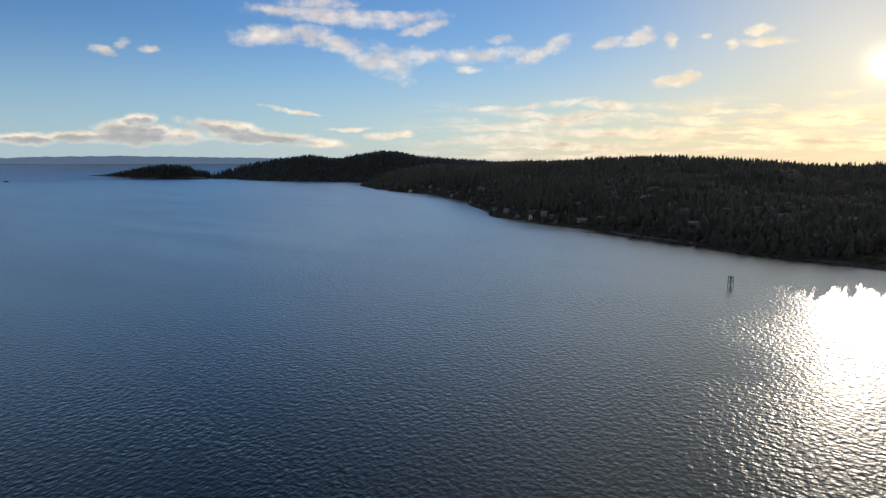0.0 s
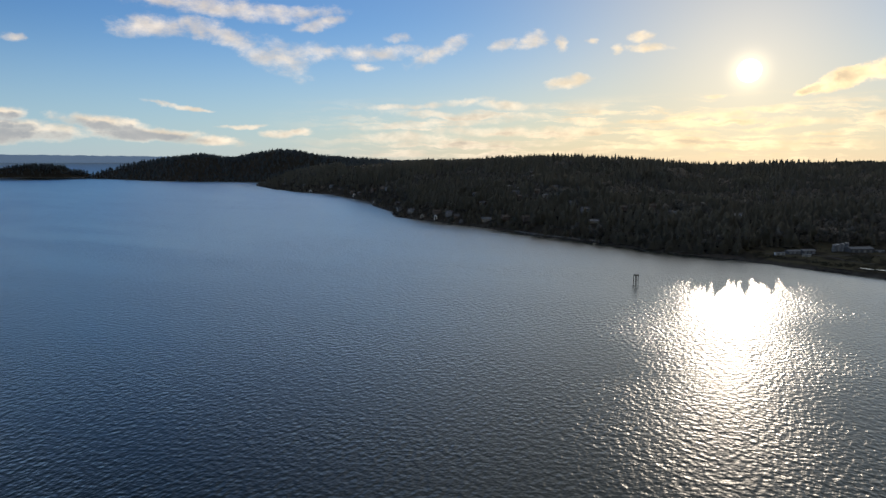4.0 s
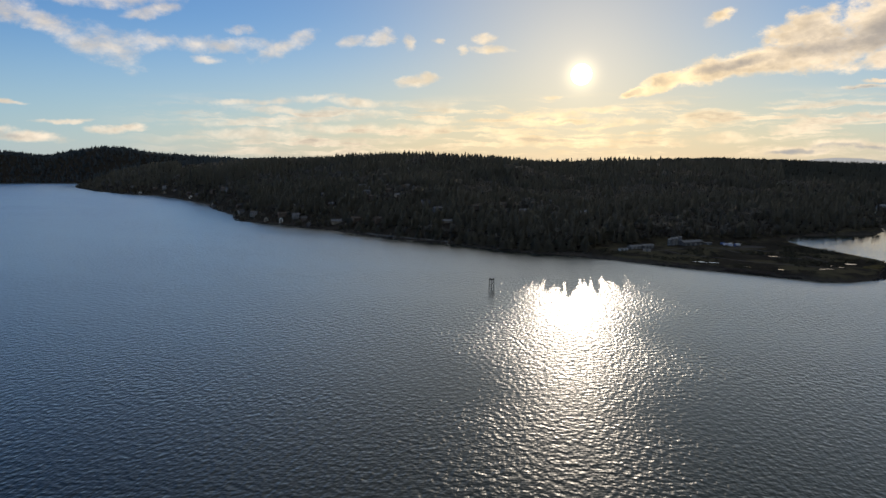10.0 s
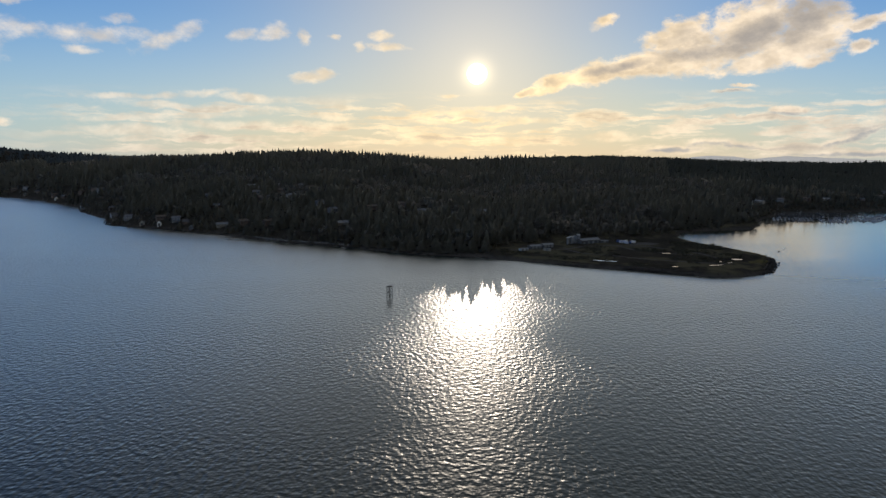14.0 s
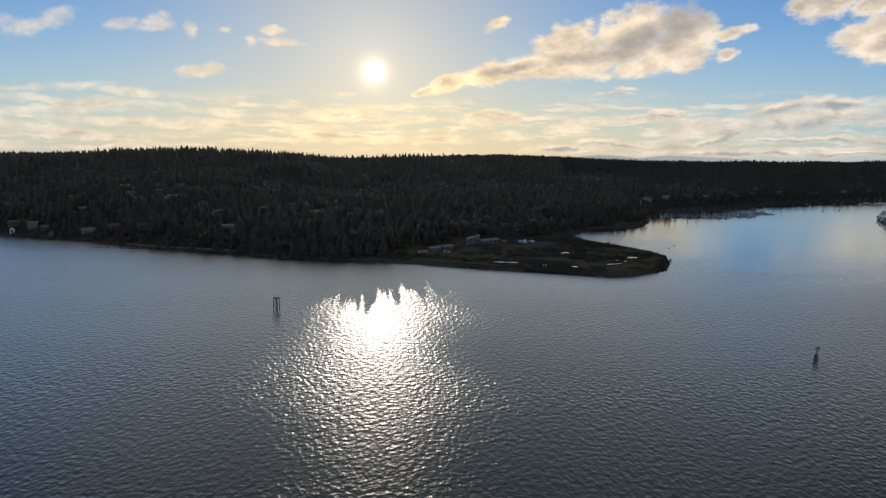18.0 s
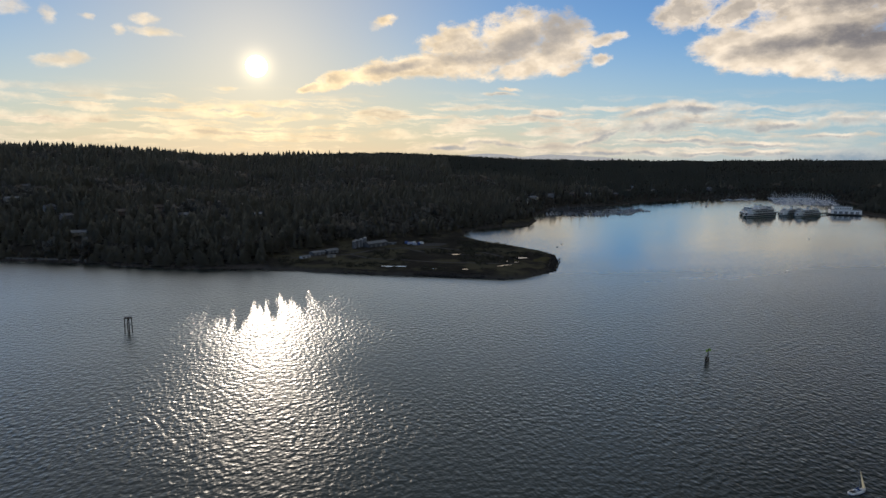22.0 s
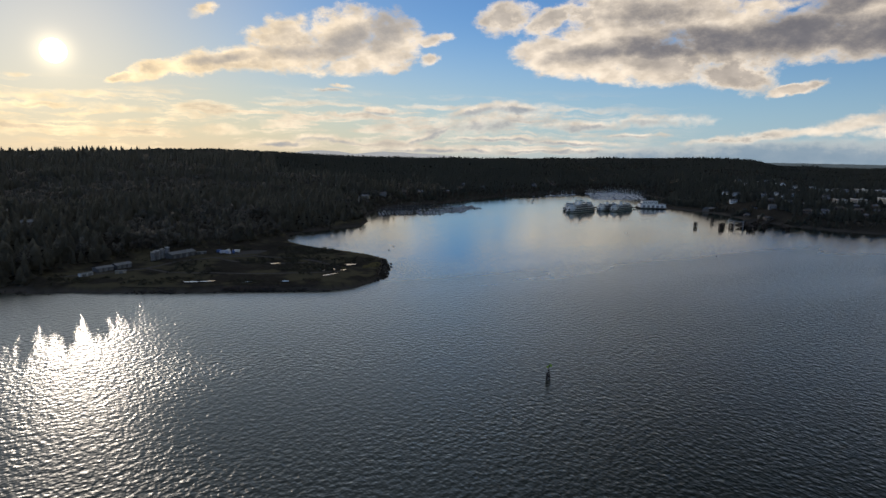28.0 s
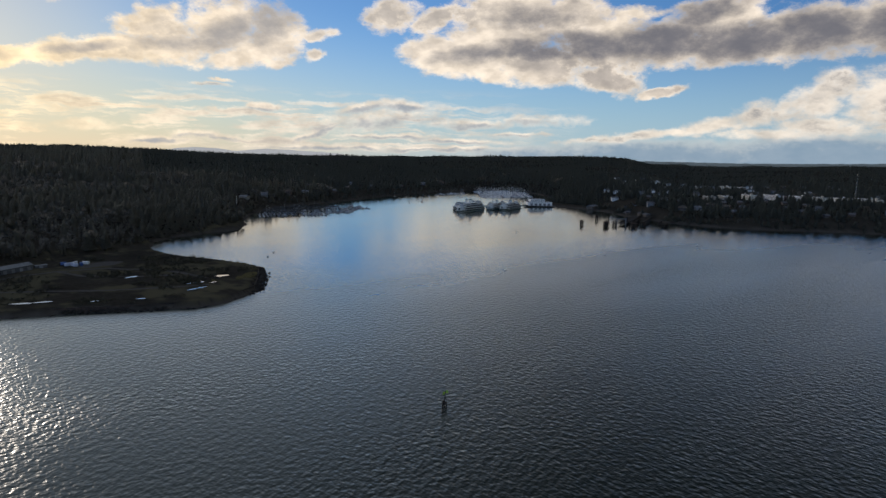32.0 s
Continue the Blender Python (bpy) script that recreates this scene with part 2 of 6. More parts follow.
    billow = wmath("MULTIPLY_ADD", wstep(wnoise(wvec("ADD", stretched, (0.0, 0.25, 0)), 0.8, 5, 0.55)["Fac"], 0.3, 0.7), 0.36, 0.70)
    lit = wvec("SCALE", lit, billow)
    cloud = wmix(grey, lit, wmix(wstep(az, 30, 52), (0.30, 0.305, 0.33), (0.098, 0.112, 0.158)))
    # unseen overhead cloud: set blue-grey, near black at right, to darken the mirrored sea
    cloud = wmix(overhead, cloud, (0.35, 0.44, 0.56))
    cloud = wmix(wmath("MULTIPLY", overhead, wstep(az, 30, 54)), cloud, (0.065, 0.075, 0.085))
    # unseen clouds opposite the sun, brightened to throw fill light on the land
    front = wmath("MULTIPLY_ADD", wstep(wmath("ABSOLUTE", az), 115, 155), 1.5, 1.0)
    cloud = wvec("SCALE", cloud, front)
    # low clouds: bright tops over blue-grey bodies
    bodies = field([(a, e - 0.42 * h, w * 0.95, h * 0.72, s, r) for a, e, w, h, s, r in LOW_BANK[:7]] + [(a, e - 0.5 * h, w * 0.8, h * 0.5, s * 0.45, r) for a, e, w, h, s, r in LOW_HEAPS])
    bodies = wstep(wmath("ADD", bodies, wmath("MULTIPLY", fine, 0.6)), -0.5, 0.6)
    cloud = wmix(wmath("MULTIPLY", wmath("MULTIPLY", bodies, d_heaps), 0.9), cloud, (0.29, 0.335, 0.41))
    # a far shower under the towers, blue-grey
    rain = wmath("MULTIPLY", wstep(wmath("ADD", field(RAIN_BANK), wmath("MULTIPLY", fine, 0.35)), 0.0, 0.9), 0.85)
    cloud = wmix(wmath("MULTIPLY", rain, wmath("SUBTRACT", 1.0, wmath("MULTIPLY", d_heaps, 0.75))), cloud, (0.125, 0.255, 0.41))
    cover = wmath("MAXIMUM", cover, rain)
    sky_bg = wt.nodes.new("ShaderNodeBackground")
    sky_bg.inputs["Strength"].default_value = SKY_STRENGTH
    # thin haze low over the horizon, creamier towards the sun
    blue = wt.nodes.new("ShaderNodeMix")
    blue.data_type, blue.blend_type = "RGBA", "MULTIPLY"
    blue.inputs[0].default_value = 1.0
    wt.links.new(sky.outputs[0], blue.inputs[6])
    side = wmath("POWER", near, 6.0)
    wt.links.new(wmix(side, (0.67, 0.94, 1.40), (1.0, 0.97, 1.12)), blue.inputs[7])
    veil_colour = wmix(side, (3.2, 4.7, 6.6), (5.7, 5.0, 3.7))
    veil = wmath("MULTIPLY", wmath("SUBTRACT", 1.0, wstep(el, -2.0, 12.0)), 0.66)
    hazy = wmix(veil, blue.outputs[2], veil_colour)
    # unseen thin high cloud, brightest on the sun's side, added to brighten the water
    added_veil = wmath("MULTIPLY", wmath("MULTIPLY", wmath("MULTIPLY", wstep(el, 14, 26), wstep(az, -65, -15)), wmath("SUBTRACT", 1.0, wstep(az, 15, 45))), wmath("MULTIPLY", wstep(near, 0.35, 0.95), wmath("MULTIPLY_ADD", wstep(over_noise, 0.35, 0.65), 0.35, 0.5)))
    hazy = wmix(added_veil, hazy, (5.6, 6.4, 7.4))
    wt.links.new(wmix(wmath("MULTIPLY", wmath("POWER", near, 34.0), 0.6), hazy, (5.9, 5.5, 4.6)), sky_bg.inputs[0])
    cloud_bg = wt.nodes.new("ShaderNodeBackground")
    cloud_bg.inputs["Strength"].default_value = CLOUD_STRENGTH
    wt.links.new(cloud, cloud_bg.inputs[0])
    mixed = wt.nodes.new("ShaderNodeMixShader")
    wt.links.new(cover, mixed.inputs[0])
    wt.links.new(sky_bg.outputs[0], mixed.inputs[1])
    wt.links.new(cloud_bg.outputs[0], mixed.inputs[2])
    glow_bg = wt.nodes.new("ShaderNodeBackground")
    glow = wmath("ADD", wmath("MULTIPLY", disc, 8.0), wmath("ADD", wmath("MULTIPLY", core, 0.6), wmath("MULTIPLY", halo, 0.10)))
    glow = wmath("ADD", glow, wmath("MULTIPLY", wide, 0.03))
    glow_bg.inputs[0].default_value = (1.0, 0.82, 0.52, 1)
    wt.links.new(glow, glow_bg.inputs["Strength"])
    both = wt.nodes.new("ShaderNodeAddShader")
    wt.links.new(mixed.outputs[0], both.inputs[0])
    wt.links.new(glow_bg.outputs[0], both.inputs[1])
    out = wt.nodes.new("ShaderNodeOutputWorld")
    wt.links.new(both.outputs[0], out.inputs[0])


SKY_STRENGTH, CLOUD_STRENGTH = 0.098, 0.82
build_sky()

sun_data = bpy.data.lights.new("sun", "SUN")
sun_data.energy, sun_data.angle, sun_data.color = 0.44, radians(0.53), (1.0, 0.88, 0.80)
sun = new("sun", sun_data)
sun.matrix_world = look((0, 0, 400), tuple(Vector((0, 0, 400)) - SUN_DIR * 100))

# ---- materials ----
def mat(name, a, b, scale=1.0, rough=0.7, metal=0.0, bump=0.0, bump_scale=8.0, vary=0.0, island=False, spread=(0.35, 0.65)):
    """Two colours mixed by a coarse and a fine noise in metres; vary: brightness change from piece to piece."""
    m = bpy.data.materials.new(name)
    m.use_nodes = True
    t = m.node_tree
    p = t.nodes["Principled BSDF"]
    p.inputs["Roughness"].default_value, p.inputs["Metallic"].default_value = rough, metal
    p.inputs["Specular IOR Level"].default_value = (0.0 if rough >= 0.9 else 0.1) if rough >= 0.8 and not metal else 0.5
    tc = t.nodes.new("ShaderNodeTexCoord").outputs["Object"]
    coarse = t.nodes.new("ShaderNodeTexNoise")
    coarse.inputs["Scale"].default_value, coarse.inputs["Detail"].default_value = scale, 6
    fine = t.nodes.new("ShaderNodeTexNoise")
    fine.inputs["Scale"].default_value, fine.inputs["Detail"].default_value = scale * bump_scale, 4
    for n in (coarse, fine):
        t.links.new(tc, n.inputs["Vector"])
    avg = t.nodes.new("ShaderNodeMath")
    avg.operation = "MULTIPLY_ADD"
    t.links.new(fine.outputs[0], avg.inputs[0])
    avg.inputs[1].default_value = 0.45
    half = t.nodes.new("ShaderNodeMath")
    half.operation = "MULTIPLY"
    t.links.new(coarse.outputs[0], half.inputs[0])
    half.inputs[1].default_value = 0.55
    t.links.new(half.outputs[0], avg.inputs[2])
    ramp = t.nodes.new("ShaderNodeValToRGB")
    ramp.color_ramp.elements[0].position, ramp.color_ramp.elements[1].position = spread
    ramp.color_ramp.elements[0].color, ramp.color_ramp.elements[1].color = (*a, 1), (*b, 1)
    t.links.new(avg.outputs[0], ramp.inputs[0])
    colour = ramp.outputs[0]
    if vary:
        rnd = t.nodes.new("ShaderNodeNewGeometry").outputs["Random Per Island"] if island else t.nodes.new("ShaderNodeObjectInfo").outputs["Random"]
        val = t.nodes.new("ShaderNodeMapRange")
        t.links.new(rnd, val.inputs[0])
        val.inputs[3].default_value, val.inputs[4].default_value = 1 - vary, 1 + vary
        hsv = t.nodes.new("ShaderNodeHueSaturation")
        t.links.new(val.outputs[0], hsv.inputs["Value"])
        t.links.new(colour, hsv.inputs["Color"])
        colour = hsv.outputs[0]
    t.links.new(colour, p.inputs["Base Color"])
    if bump:
        b_ = t.nodes.new("ShaderNodeBump")
        b_.inputs["Distance"].default_value, b_.inputs["Strength"].default_value = bump, 0.8
        t.links.new(fine.outputs[0], b_.inputs["Height"])
        t.links.new(b_.outputs[0], p.inputs["Normal"])
    return m


def water_material():
    """Wind-roughened sea: the slopes of the waves are taken from two height fields, by differences over a short step."""
    m = bpy.data.materials.new("sea_water")
    m.use_nodes = True
    t = m.node_tree
    t.nodes.remove(t.nodes["Principled BSDF"])
    tc = t.nodes.new("ShaderNodeTexCoord").outputs["Object"]

    def calc(op, *args):
        n = t.nodes.new("ShaderNodeMath")
        n.operation = op
        for i, v in enumerate(args):
            if isinstance(v, (int, float)):
                n.inputs[i].default_value = v
            else:
                t.links.new(v, n.inputs[i])
        return n.outputs[0]

    def noise_of(scale, stretch, turn, detail, rough=0.5, shift=(0, 0, 0)):
        moved = t.nodes.new("ShaderNodeVectorMath")
        t.links.new(tc, moved.inputs[0])
        moved.inputs[1].default_value = shift
        mp = t.nodes.new("ShaderNodeMapping")
        mp.inputs["Scale"].default_value = stretch
        mp.inputs["Rotation"].default_value = (0, 0, radians(turn))
        mp.inputs["Location"].default_value = (3100.3, 2900.7, 0)
        t.links.new(moved.outputs[0], mp.inputs["Vector"])
        n = t.nodes.new("ShaderNodeTexNoise")
        n.inputs["Scale"].default_value, n.inputs["Detail"].default_value, n.inputs["Roughness"].default_value = scale, detail, rough
        t.links.new(mp.outputs[0], n.inputs["Vector"])
        return n.outputs[0]

    def slopes(height, *waves):
        """Slopes along x and y of a height field in metres."""
        e = 0.12
        h0, hx, hy = (noise_of(*waves, shift) for shift in ((0, 0, 0), (e, 0, 0), (0, e, 0)))
        return [calc("MULTIPLY", calc("SUBTRACT", h, h0), height / e) for h in (hx, hy)]
    chop = slopes(CHOP_HEIGHT, 0.36, (1.35, 0.6, 1), 4, 1.0, 0.5)        # wind waves, crests about 3 m apart that run north
    cross = slopes(SWELL_HEIGHT, 0.33, (0.9, 1.1, 1), -25, 1.2, 0.5)        # lower cross waves
    patches = noise_of(0.0055, (0.6, 2.2, 1), 0, 3, 0.5)                       # gusts and slicks
    calm = t.nodes.new("ShaderNodeAttribute")
    calm.attribute_name = "calm"
    gust = t.nodes.new("ShaderNodeMapRange")
    t.links.new(patches, gust.inputs[0])
    gust.inputs[1].default_value, gust.inputs[2].default_value = 0.35, 0.65
    gust.inputs[3].default_value, gust.inputs[4].default_value = 0.62, 1.12
    wind = calc("MULTIPLY", gust.outputs[0], calc("SUBTRACT", 1.0, calm.outputs["Fac"]))
    both = [calc("MULTIPLY", calc("MULTIPLY", calc("ADD", c, r), wind), -1.0) for c, r in zip(chop, cross)]
    up = t.nodes.new("ShaderNodeCombineXYZ")
    t.links.new(both[0], up.inputs[0])
    t.links.new(both[1], up.inputs[1])
    up.inputs[2].default_value = 1.0
    lee = t.nodes.new("ShaderNodeVectorMath")      # the long lee faces of the waves lie to the south
    t.links.new(up.outputs[0], lee.inputs[0])
    lee.inputs[1].default_value = (0, -0.01, 0)
    unit = t.nodes.new("ShaderNodeVectorMath")
    unit.operation = "NORMALIZE"
    t.links.new(lee.outputs[0], unit.inputs[0])
    normal = unit.outputs[0]
    deep = t.nodes.new("ShaderNodeBsdfDiffuse")
    deep.inputs["Color"].default_value = (0.005, 0.011, 0.0095, 1)
    gloss = t.nodes.new("ShaderNodeBsdfGlossy")
    gloss.distribution = "BECKMANN"
    gloss.inputs["Color"].default_value = (0.97, 1.0, 0.98, 1)
    fine = t.nodes.new("ShaderNodeAttribute")
    fine.attribute_name = "fine_ripple"
    t.links.new(calc("MULTIPLY", fine.outputs["Fac"], calc("MULTIPLY_ADD", gust.outputs[0], 0.35, 0.65)), gloss.inputs["Roughness"])
    t.links.new(normal, gloss.inputs["Normal"])
    fres = t.nodes.new("ShaderNodeFresnel")
    fres.inputs["IOR"].default_value = 1.34
    t.links.new(normal, fres.inputs["Normal"])
    mix = t.nodes.new("ShaderNodeMixShader")
    ramp = t.nodes.new("ShaderNodeValToRGB")
    ramp.color_ramp.interpolation = "LINEAR"
    shine = ((0.05, 0.06), (0.15, 0.245), (0.3, 0.57), (0.6, 0.74))
    ends = ramp.color_ramp.elements
    ends[0].color, ends[1].color = (0, 0, 0, 1), (0.8, 0.8, 0.8, 1)
    for at, v in shine:
        ends.new(at).color = (v, v, v, 1)
    t.links.new(fres.outputs[0], ramp.inputs[0])
    sheen = ramp.outputs[0]
    t.links.new(sheen, mix.inputs[0])
    t.links.new(deep.outputs[0], mix.inputs[1])
    t.links.new(gloss.outputs[0], mix.inputs[2])
    t.links.new(mix.outputs[0], t.nodes["Material Output"].inputs["Surface"])
    return m


CHOP_HEIGHT, SWELL_HEIGHT = 0.47, 0.60
M_WATER = water_material()


def let_light_through(m, share, tint):
    """Foliage and twigs pass some of the low sun's light."""
    t = m.node_tree
    p = t.nodes["Principled BSDF"]
    tr = t.nodes.new("ShaderNodeBsdfTranslucent")
    tr.inputs["Color"].default_value = (*tint, 1)
    # leaf sprays scatter like a cushion that faces the sky
    geo = t.nodes.new("ShaderNodeNewGeometry").outputs["Normal"]
    part_up = t.nodes.new("ShaderNodeVectorMath")
    part_up.operation = "MULTIPLY_ADD"
    t.links.new(geo, part_up.inputs[0])
    part_up.inputs[1].default_value, part_up.inputs[2].default_value = (0.5, 0.5, 0.5), (0, 0, 0.75)
    unit = t.nodes.new("ShaderNodeVectorMath")
    unit.operation = "NORMALIZE"
    t.links.new(part_up.outputs[0], unit.inputs[0])
    t.links.new(unit.outputs[0], p.inputs["Normal"])
    mx = t.nodes.new("ShaderNodeMixShader")
    mx.inputs[0].default_value = share
    t.links.new(p.outputs[0], mx.inputs[1])
    t.links.new(tr.outputs[0], mx.inputs[2])
    t.links.new(mx.outputs[0], t.nodes["Material Output"].inputs["Surface"])
    return m


M_POND = mat("rain_water", (0.02, 0.03, 0.035), (0.03, 0.04, 0.04), 0.2, 0.04)
M_POND.node_tree.nodes["Principled BSDF"].inputs["Coat Weight"].default_value = 1.0
M_POND.node_tree.nodes["Principled BSDF"].inputs["Coat IOR"].default_value = 1.6
M_DULLWALL = mat("weathered_grey_cladding", (0.09, 0.094, 0.098), (0.15, 0.154, 0.158), 0.4, 0.8, vary=0.15)
M_STRAW = mat("dry_golden_grass", (0.07, 0.062, 0.03), (0.13, 0.112, 0.055), 0.25, 0.95, bump=0.1)
M_CONIFER = mat("conifer_needles", (0.10, 0.098, 0.08), (0.138, 0.136, 0.112), 0.3, 0.85, vary=0.12, island=True)
# conifer needles with distance haze put into the colour, for headland and island
M_HAZEWOOD = mat("hazed_conifer_needles", (0.07, 0.09, 0.098), (0.11, 0.132, 0.142), 0.3, 0.85, vary=0.15, island=True)
# dimmer copy of conifer_needles: weaker light away from the sun put into colour
M_CONIFER_DIM = mat("dim_conifer_needles", (0.068, 0.073, 0.062), (0.10, 0.107, 0.09), 0.3, 0.85, vary=0.2, island=True)
M_BARE = mat("bare_twigs", (0.09, 0.085, 0.072), (0.12, 0.114, 0.098), 0.3, 0.9, vary=0.15, island=True)
M_SCRUB = mat("dry_scrub", (0.062, 0.06, 0.042), (0.09, 0.084, 0.06), 0.3, 0.9, vary=0.3, island=True)
M_BARK = mat("bark", (0.05, 0.038, 0.03), (0.10, 0.08, 0.065), 2.0, 0.9, bump=0.05)
M_ROCK = mat("shore_rock", (0.02, 0.019, 0.017), (0.055, 0.05, 0.046), 0.6, 0.85, bump=0.1, vary=0.3, island=True)
M_WOOD = mat("weathered_wood", (0.10, 0.085, 0.07), (0.22, 0.19, 0.16), 0.8, 0.85, bump=0.03)
M_PILE = mat("creosoted_timber", (0.02, 0.017, 0.015), (0.055, 0.046, 0.04), 1.2, 0.8, bump=0.04, vary=0.25)
M_STEEL = mat("rusty_steel", (0.035, 0.026, 0.022), (0.08, 0.055, 0.042), 0.5, 0.7, 0.2, bump=0.02)
M_GALV = mat("galvanised_steel", (0.35, 0.36, 0.37), (0.5, 0.51, 0.52), 0.8, 0.45, 0.7)
M_WHITE = mat("white_paint", (0.70, 0.70, 0.67), (0.84, 0.84, 0.81), 0.3, 0.5, vary=0.06)
# white greyed down: the hill's shade over the marina is in the colour
M_SHADED_WHITE = mat("shaded_white_gelcoat", (0.30, 0.31, 0.32), (0.46, 0.47, 0.48), 0.5, 0.4, vary=0.45)
M_CREAM = mat("cream_render", (0.60, 0.54, 0.42), (0.76, 0.69, 0.55), 0.3, 0.8, vary=0.12)
M_BEIGE = mat("beige_siding", (0.26, 0.24, 0.20), (0.38, 0.35, 0.30), 0.4, 0.8, vary=0.2)
M_GREYWALL = mat("grey_siding", (0.18, 0.187, 0.195), (0.28, 0.287, 0.295), 0.4, 0.8, vary=0.2)
M_REDWALL = mat("brown_shingle_siding", (0.12, 0.095, 0.08), (0.20, 0.16, 0.135), 0.5, 0.85, vary=0.2)
M_ROOF = mat("grey_asphalt_shingles", (0.10, 0.10, 0.105), (0.2, 0.2, 0.205), 0.6, 0.8, bump=0.02, vary=0.25)
M_ROOFB = mat("brown_asphalt_shingles", (0.10, 0.08, 0.065), (0.18, 0.15, 0.125), 0.6, 0.85, bump=0.02, vary=0.2)
M_METALROOF = mat("pale_metal_roof", (0.13, 0.135, 0.14), (0.22, 0.225, 0.23), 0.25, 0.7, 0.0)
M_GLASS = mat("dark_window_glass", (0.03, 0.035, 0.04), (0.05, 0.055, 0.06), 0.5, 0.08)
M_GREEN = mat("dark_green_paint", (0.02, 0.11, 0.07), (0.03, 0.15, 0.09), 0.5, 0.5)
M_DAYMARK = mat("yellow_green_board", (0.26, 0.44, 0.06), (0.36, 0.56, 0.09), 0.8, 0.5)
M_BLACK = mat("black_paint", (0.015, 0.015, 0.016), (0.035, 0.035, 0.036), 0.6, 0.5)
M_BLUE = mat("blue_canvas", (0.03, 0.07, 0.20), (0.05, 0.11, 0.28), 1.0, 0.7, vary=0.3)
M_SAIL = mat("cream_sailcloth", (0.72, 0.66, 0.46), (0.85, 0.80, 0.62), 0.6, 0.7)
M_CONCRETE = mat("concrete", (0.11, 0.106, 0.10), (0.19, 0.184, 0.174), 0.3, 0.85, bump=0.01)
M_ASPHALT = mat("asphalt", (0.045, 0.045, 0.047), (0.08, 0.08, 0.08), 0.2, 0.9)
M_TARP = mat("pale_blue_tarpaulin", (0.42, 0.48, 0.62), (0.62, 0.66, 0.76), 0.5, 0.5)
M_GRAVELPAD = mat("crushed_gravel", (0.07, 0.065, 0.06), (0.13, 0.12, 0.11), 0.4, 0.9, bump=0.03)


let_light_through(M_CONIFER, 0.64, (0.52, 0.50, 0.43))
let_light_through(M_CONIFER_DIM, 0.55, (0.38, 0.385, 0.33))
let_light_through(M_HAZEWOOD, 0.6, (0.36, 0.41, 0.43))
let_light_through(M_BARE, 0.5, (0.30, 0.285, 0.25))
let_light_through(M_SAIL, 0.7, (0.95, 0.86, 0.6))


def ground_material():
    """Forest floor, grass and bare earth, with gravel beach low down by the water."""
    m = mat("ground_earth_and_grass", (0.03, 0.027, 0.022), (0.06, 0.053, 0.042), 0.02, 0.95, bump=0.15, bump_scale=12)
    t = m.node_tree
    p = t.nodes["Principled BSDF"]
    old = p.inputs["Base Color"].links[0].from_socket
    att = t.nodes.new("ShaderNodeAttribute")
    att.attribute_name = "beach"
    mix = t.nodes.new("ShaderNodeMix")
    mix.data_type = "RGBA"
    t.links.new(att.outputs["Fac"], mix.inputs[0])
    t.links.new(old, mix.inputs[6])
    mix.inputs[7].default_value = (0.085, 0.076, 0.066, 1)
    gr = t.nodes.new("ShaderNodeAttribute")
    gr.attribute_name = "grass"
    mix2 = t.nodes.new("ShaderNodeMix")
    mix2.data_type = "RGBA"
    t.links.new(gr.outputs["Fac"], mix2.inputs[0])
    t.links.new(mix.outputs[2], mix2.inputs[6])
    mix2.inputs[7].default_value = (0.098, 0.087, 0.055, 1)
    t.links.new(mix2.outputs[2], p.inputs["Base Color"])
    return m


M_GROUND = ground_material()


# ---- mesh helpers ----
def link_bm(name, bm, material, smooth=False):
    me = bpy.data.meshes.new(name)
    bm.normal_update()
    bm.to_mesh(me)
    bm.free()
    if smooth:
        for poly in me.polygons:
            poly.use_smooth = True
    me.materials.append(material)
    return new(name, me)


def part(name, bm, material, parent, label="", smooth=False):
    ob = link_bm(name, bm, material, smooth)
    ob.parent = parent
    if label:
        tagged(ob, label)
    return ob


def thing(name, label, category, group="", at=(0, 0, 0), turn=0.0):
    ob = new(name)
    ob.empty_display_size = 0.5
    ob.matrix_world = pose(*at, 0, 0, turn)
    return tagged(ob, label, category, group)


def box(sx, sy, sz, x=0, y=0, z=0, bevel=0.0, bm=None, turn=0.0):
    """A box on z, centred on x, y."""
    bm = bm or bmesh.new()
    made = bmesh.ops.create_cube(bm, size=1, matrix=Matrix.Translation((x, y, z + sz / 2)) @ Matrix.Rotation(radians(turn), 4, "Z") @ Matrix.Diagonal((sx, sy, sz, 1)))
    if bevel:
        edges = list({e for v in made["verts"] for e in v.link_edges})
        bmesh.ops.bevel(bm, geom=edges, offset=bevel, segments=1, affect="EDGES")
    return bm


def rod(a, b, r0, r1=None, sides=8, bm=None):
    """A tapered rod from a to b."""
    bm = bm or bmesh.new()
    a, b = Vector(a), Vector(b)
    d = b - a
    m = Matrix.Translation((a + b) / 2) @ d.to_track_quat("Z", "Y").to_matrix().to_4x4()
    bmesh.ops.create_cone(bm, cap_ends=True, segments=sides, radius1=r0, radius2=r0 if r1 is None else r1, depth=d.length, matrix=m)
    return bm


def prism(profile, length, bm=None, axis="x"):
    """A profile of (across, up) points drawn out along an axis, centred."""
    bm = bm or bmesh.new()
    ends = []
    for s in (-length / 2, length / 2):
        ends.append([bm.verts.new((s, a, u) if axis == "x" else (a, s, u)) for a, u in profile])
    n = len(profile)
    for i in range(n):
        j = (i + 1) % n
        bm.faces.new((ends[0][i], ends[0][j], ends[1][j], ends[1][i]))
    bm.faces.new(ends[0][::-1])
    bm.faces.new(ends[1])
    bmesh.ops.recalc_face_normals(bm, faces=bm.faces[:])
    return bm


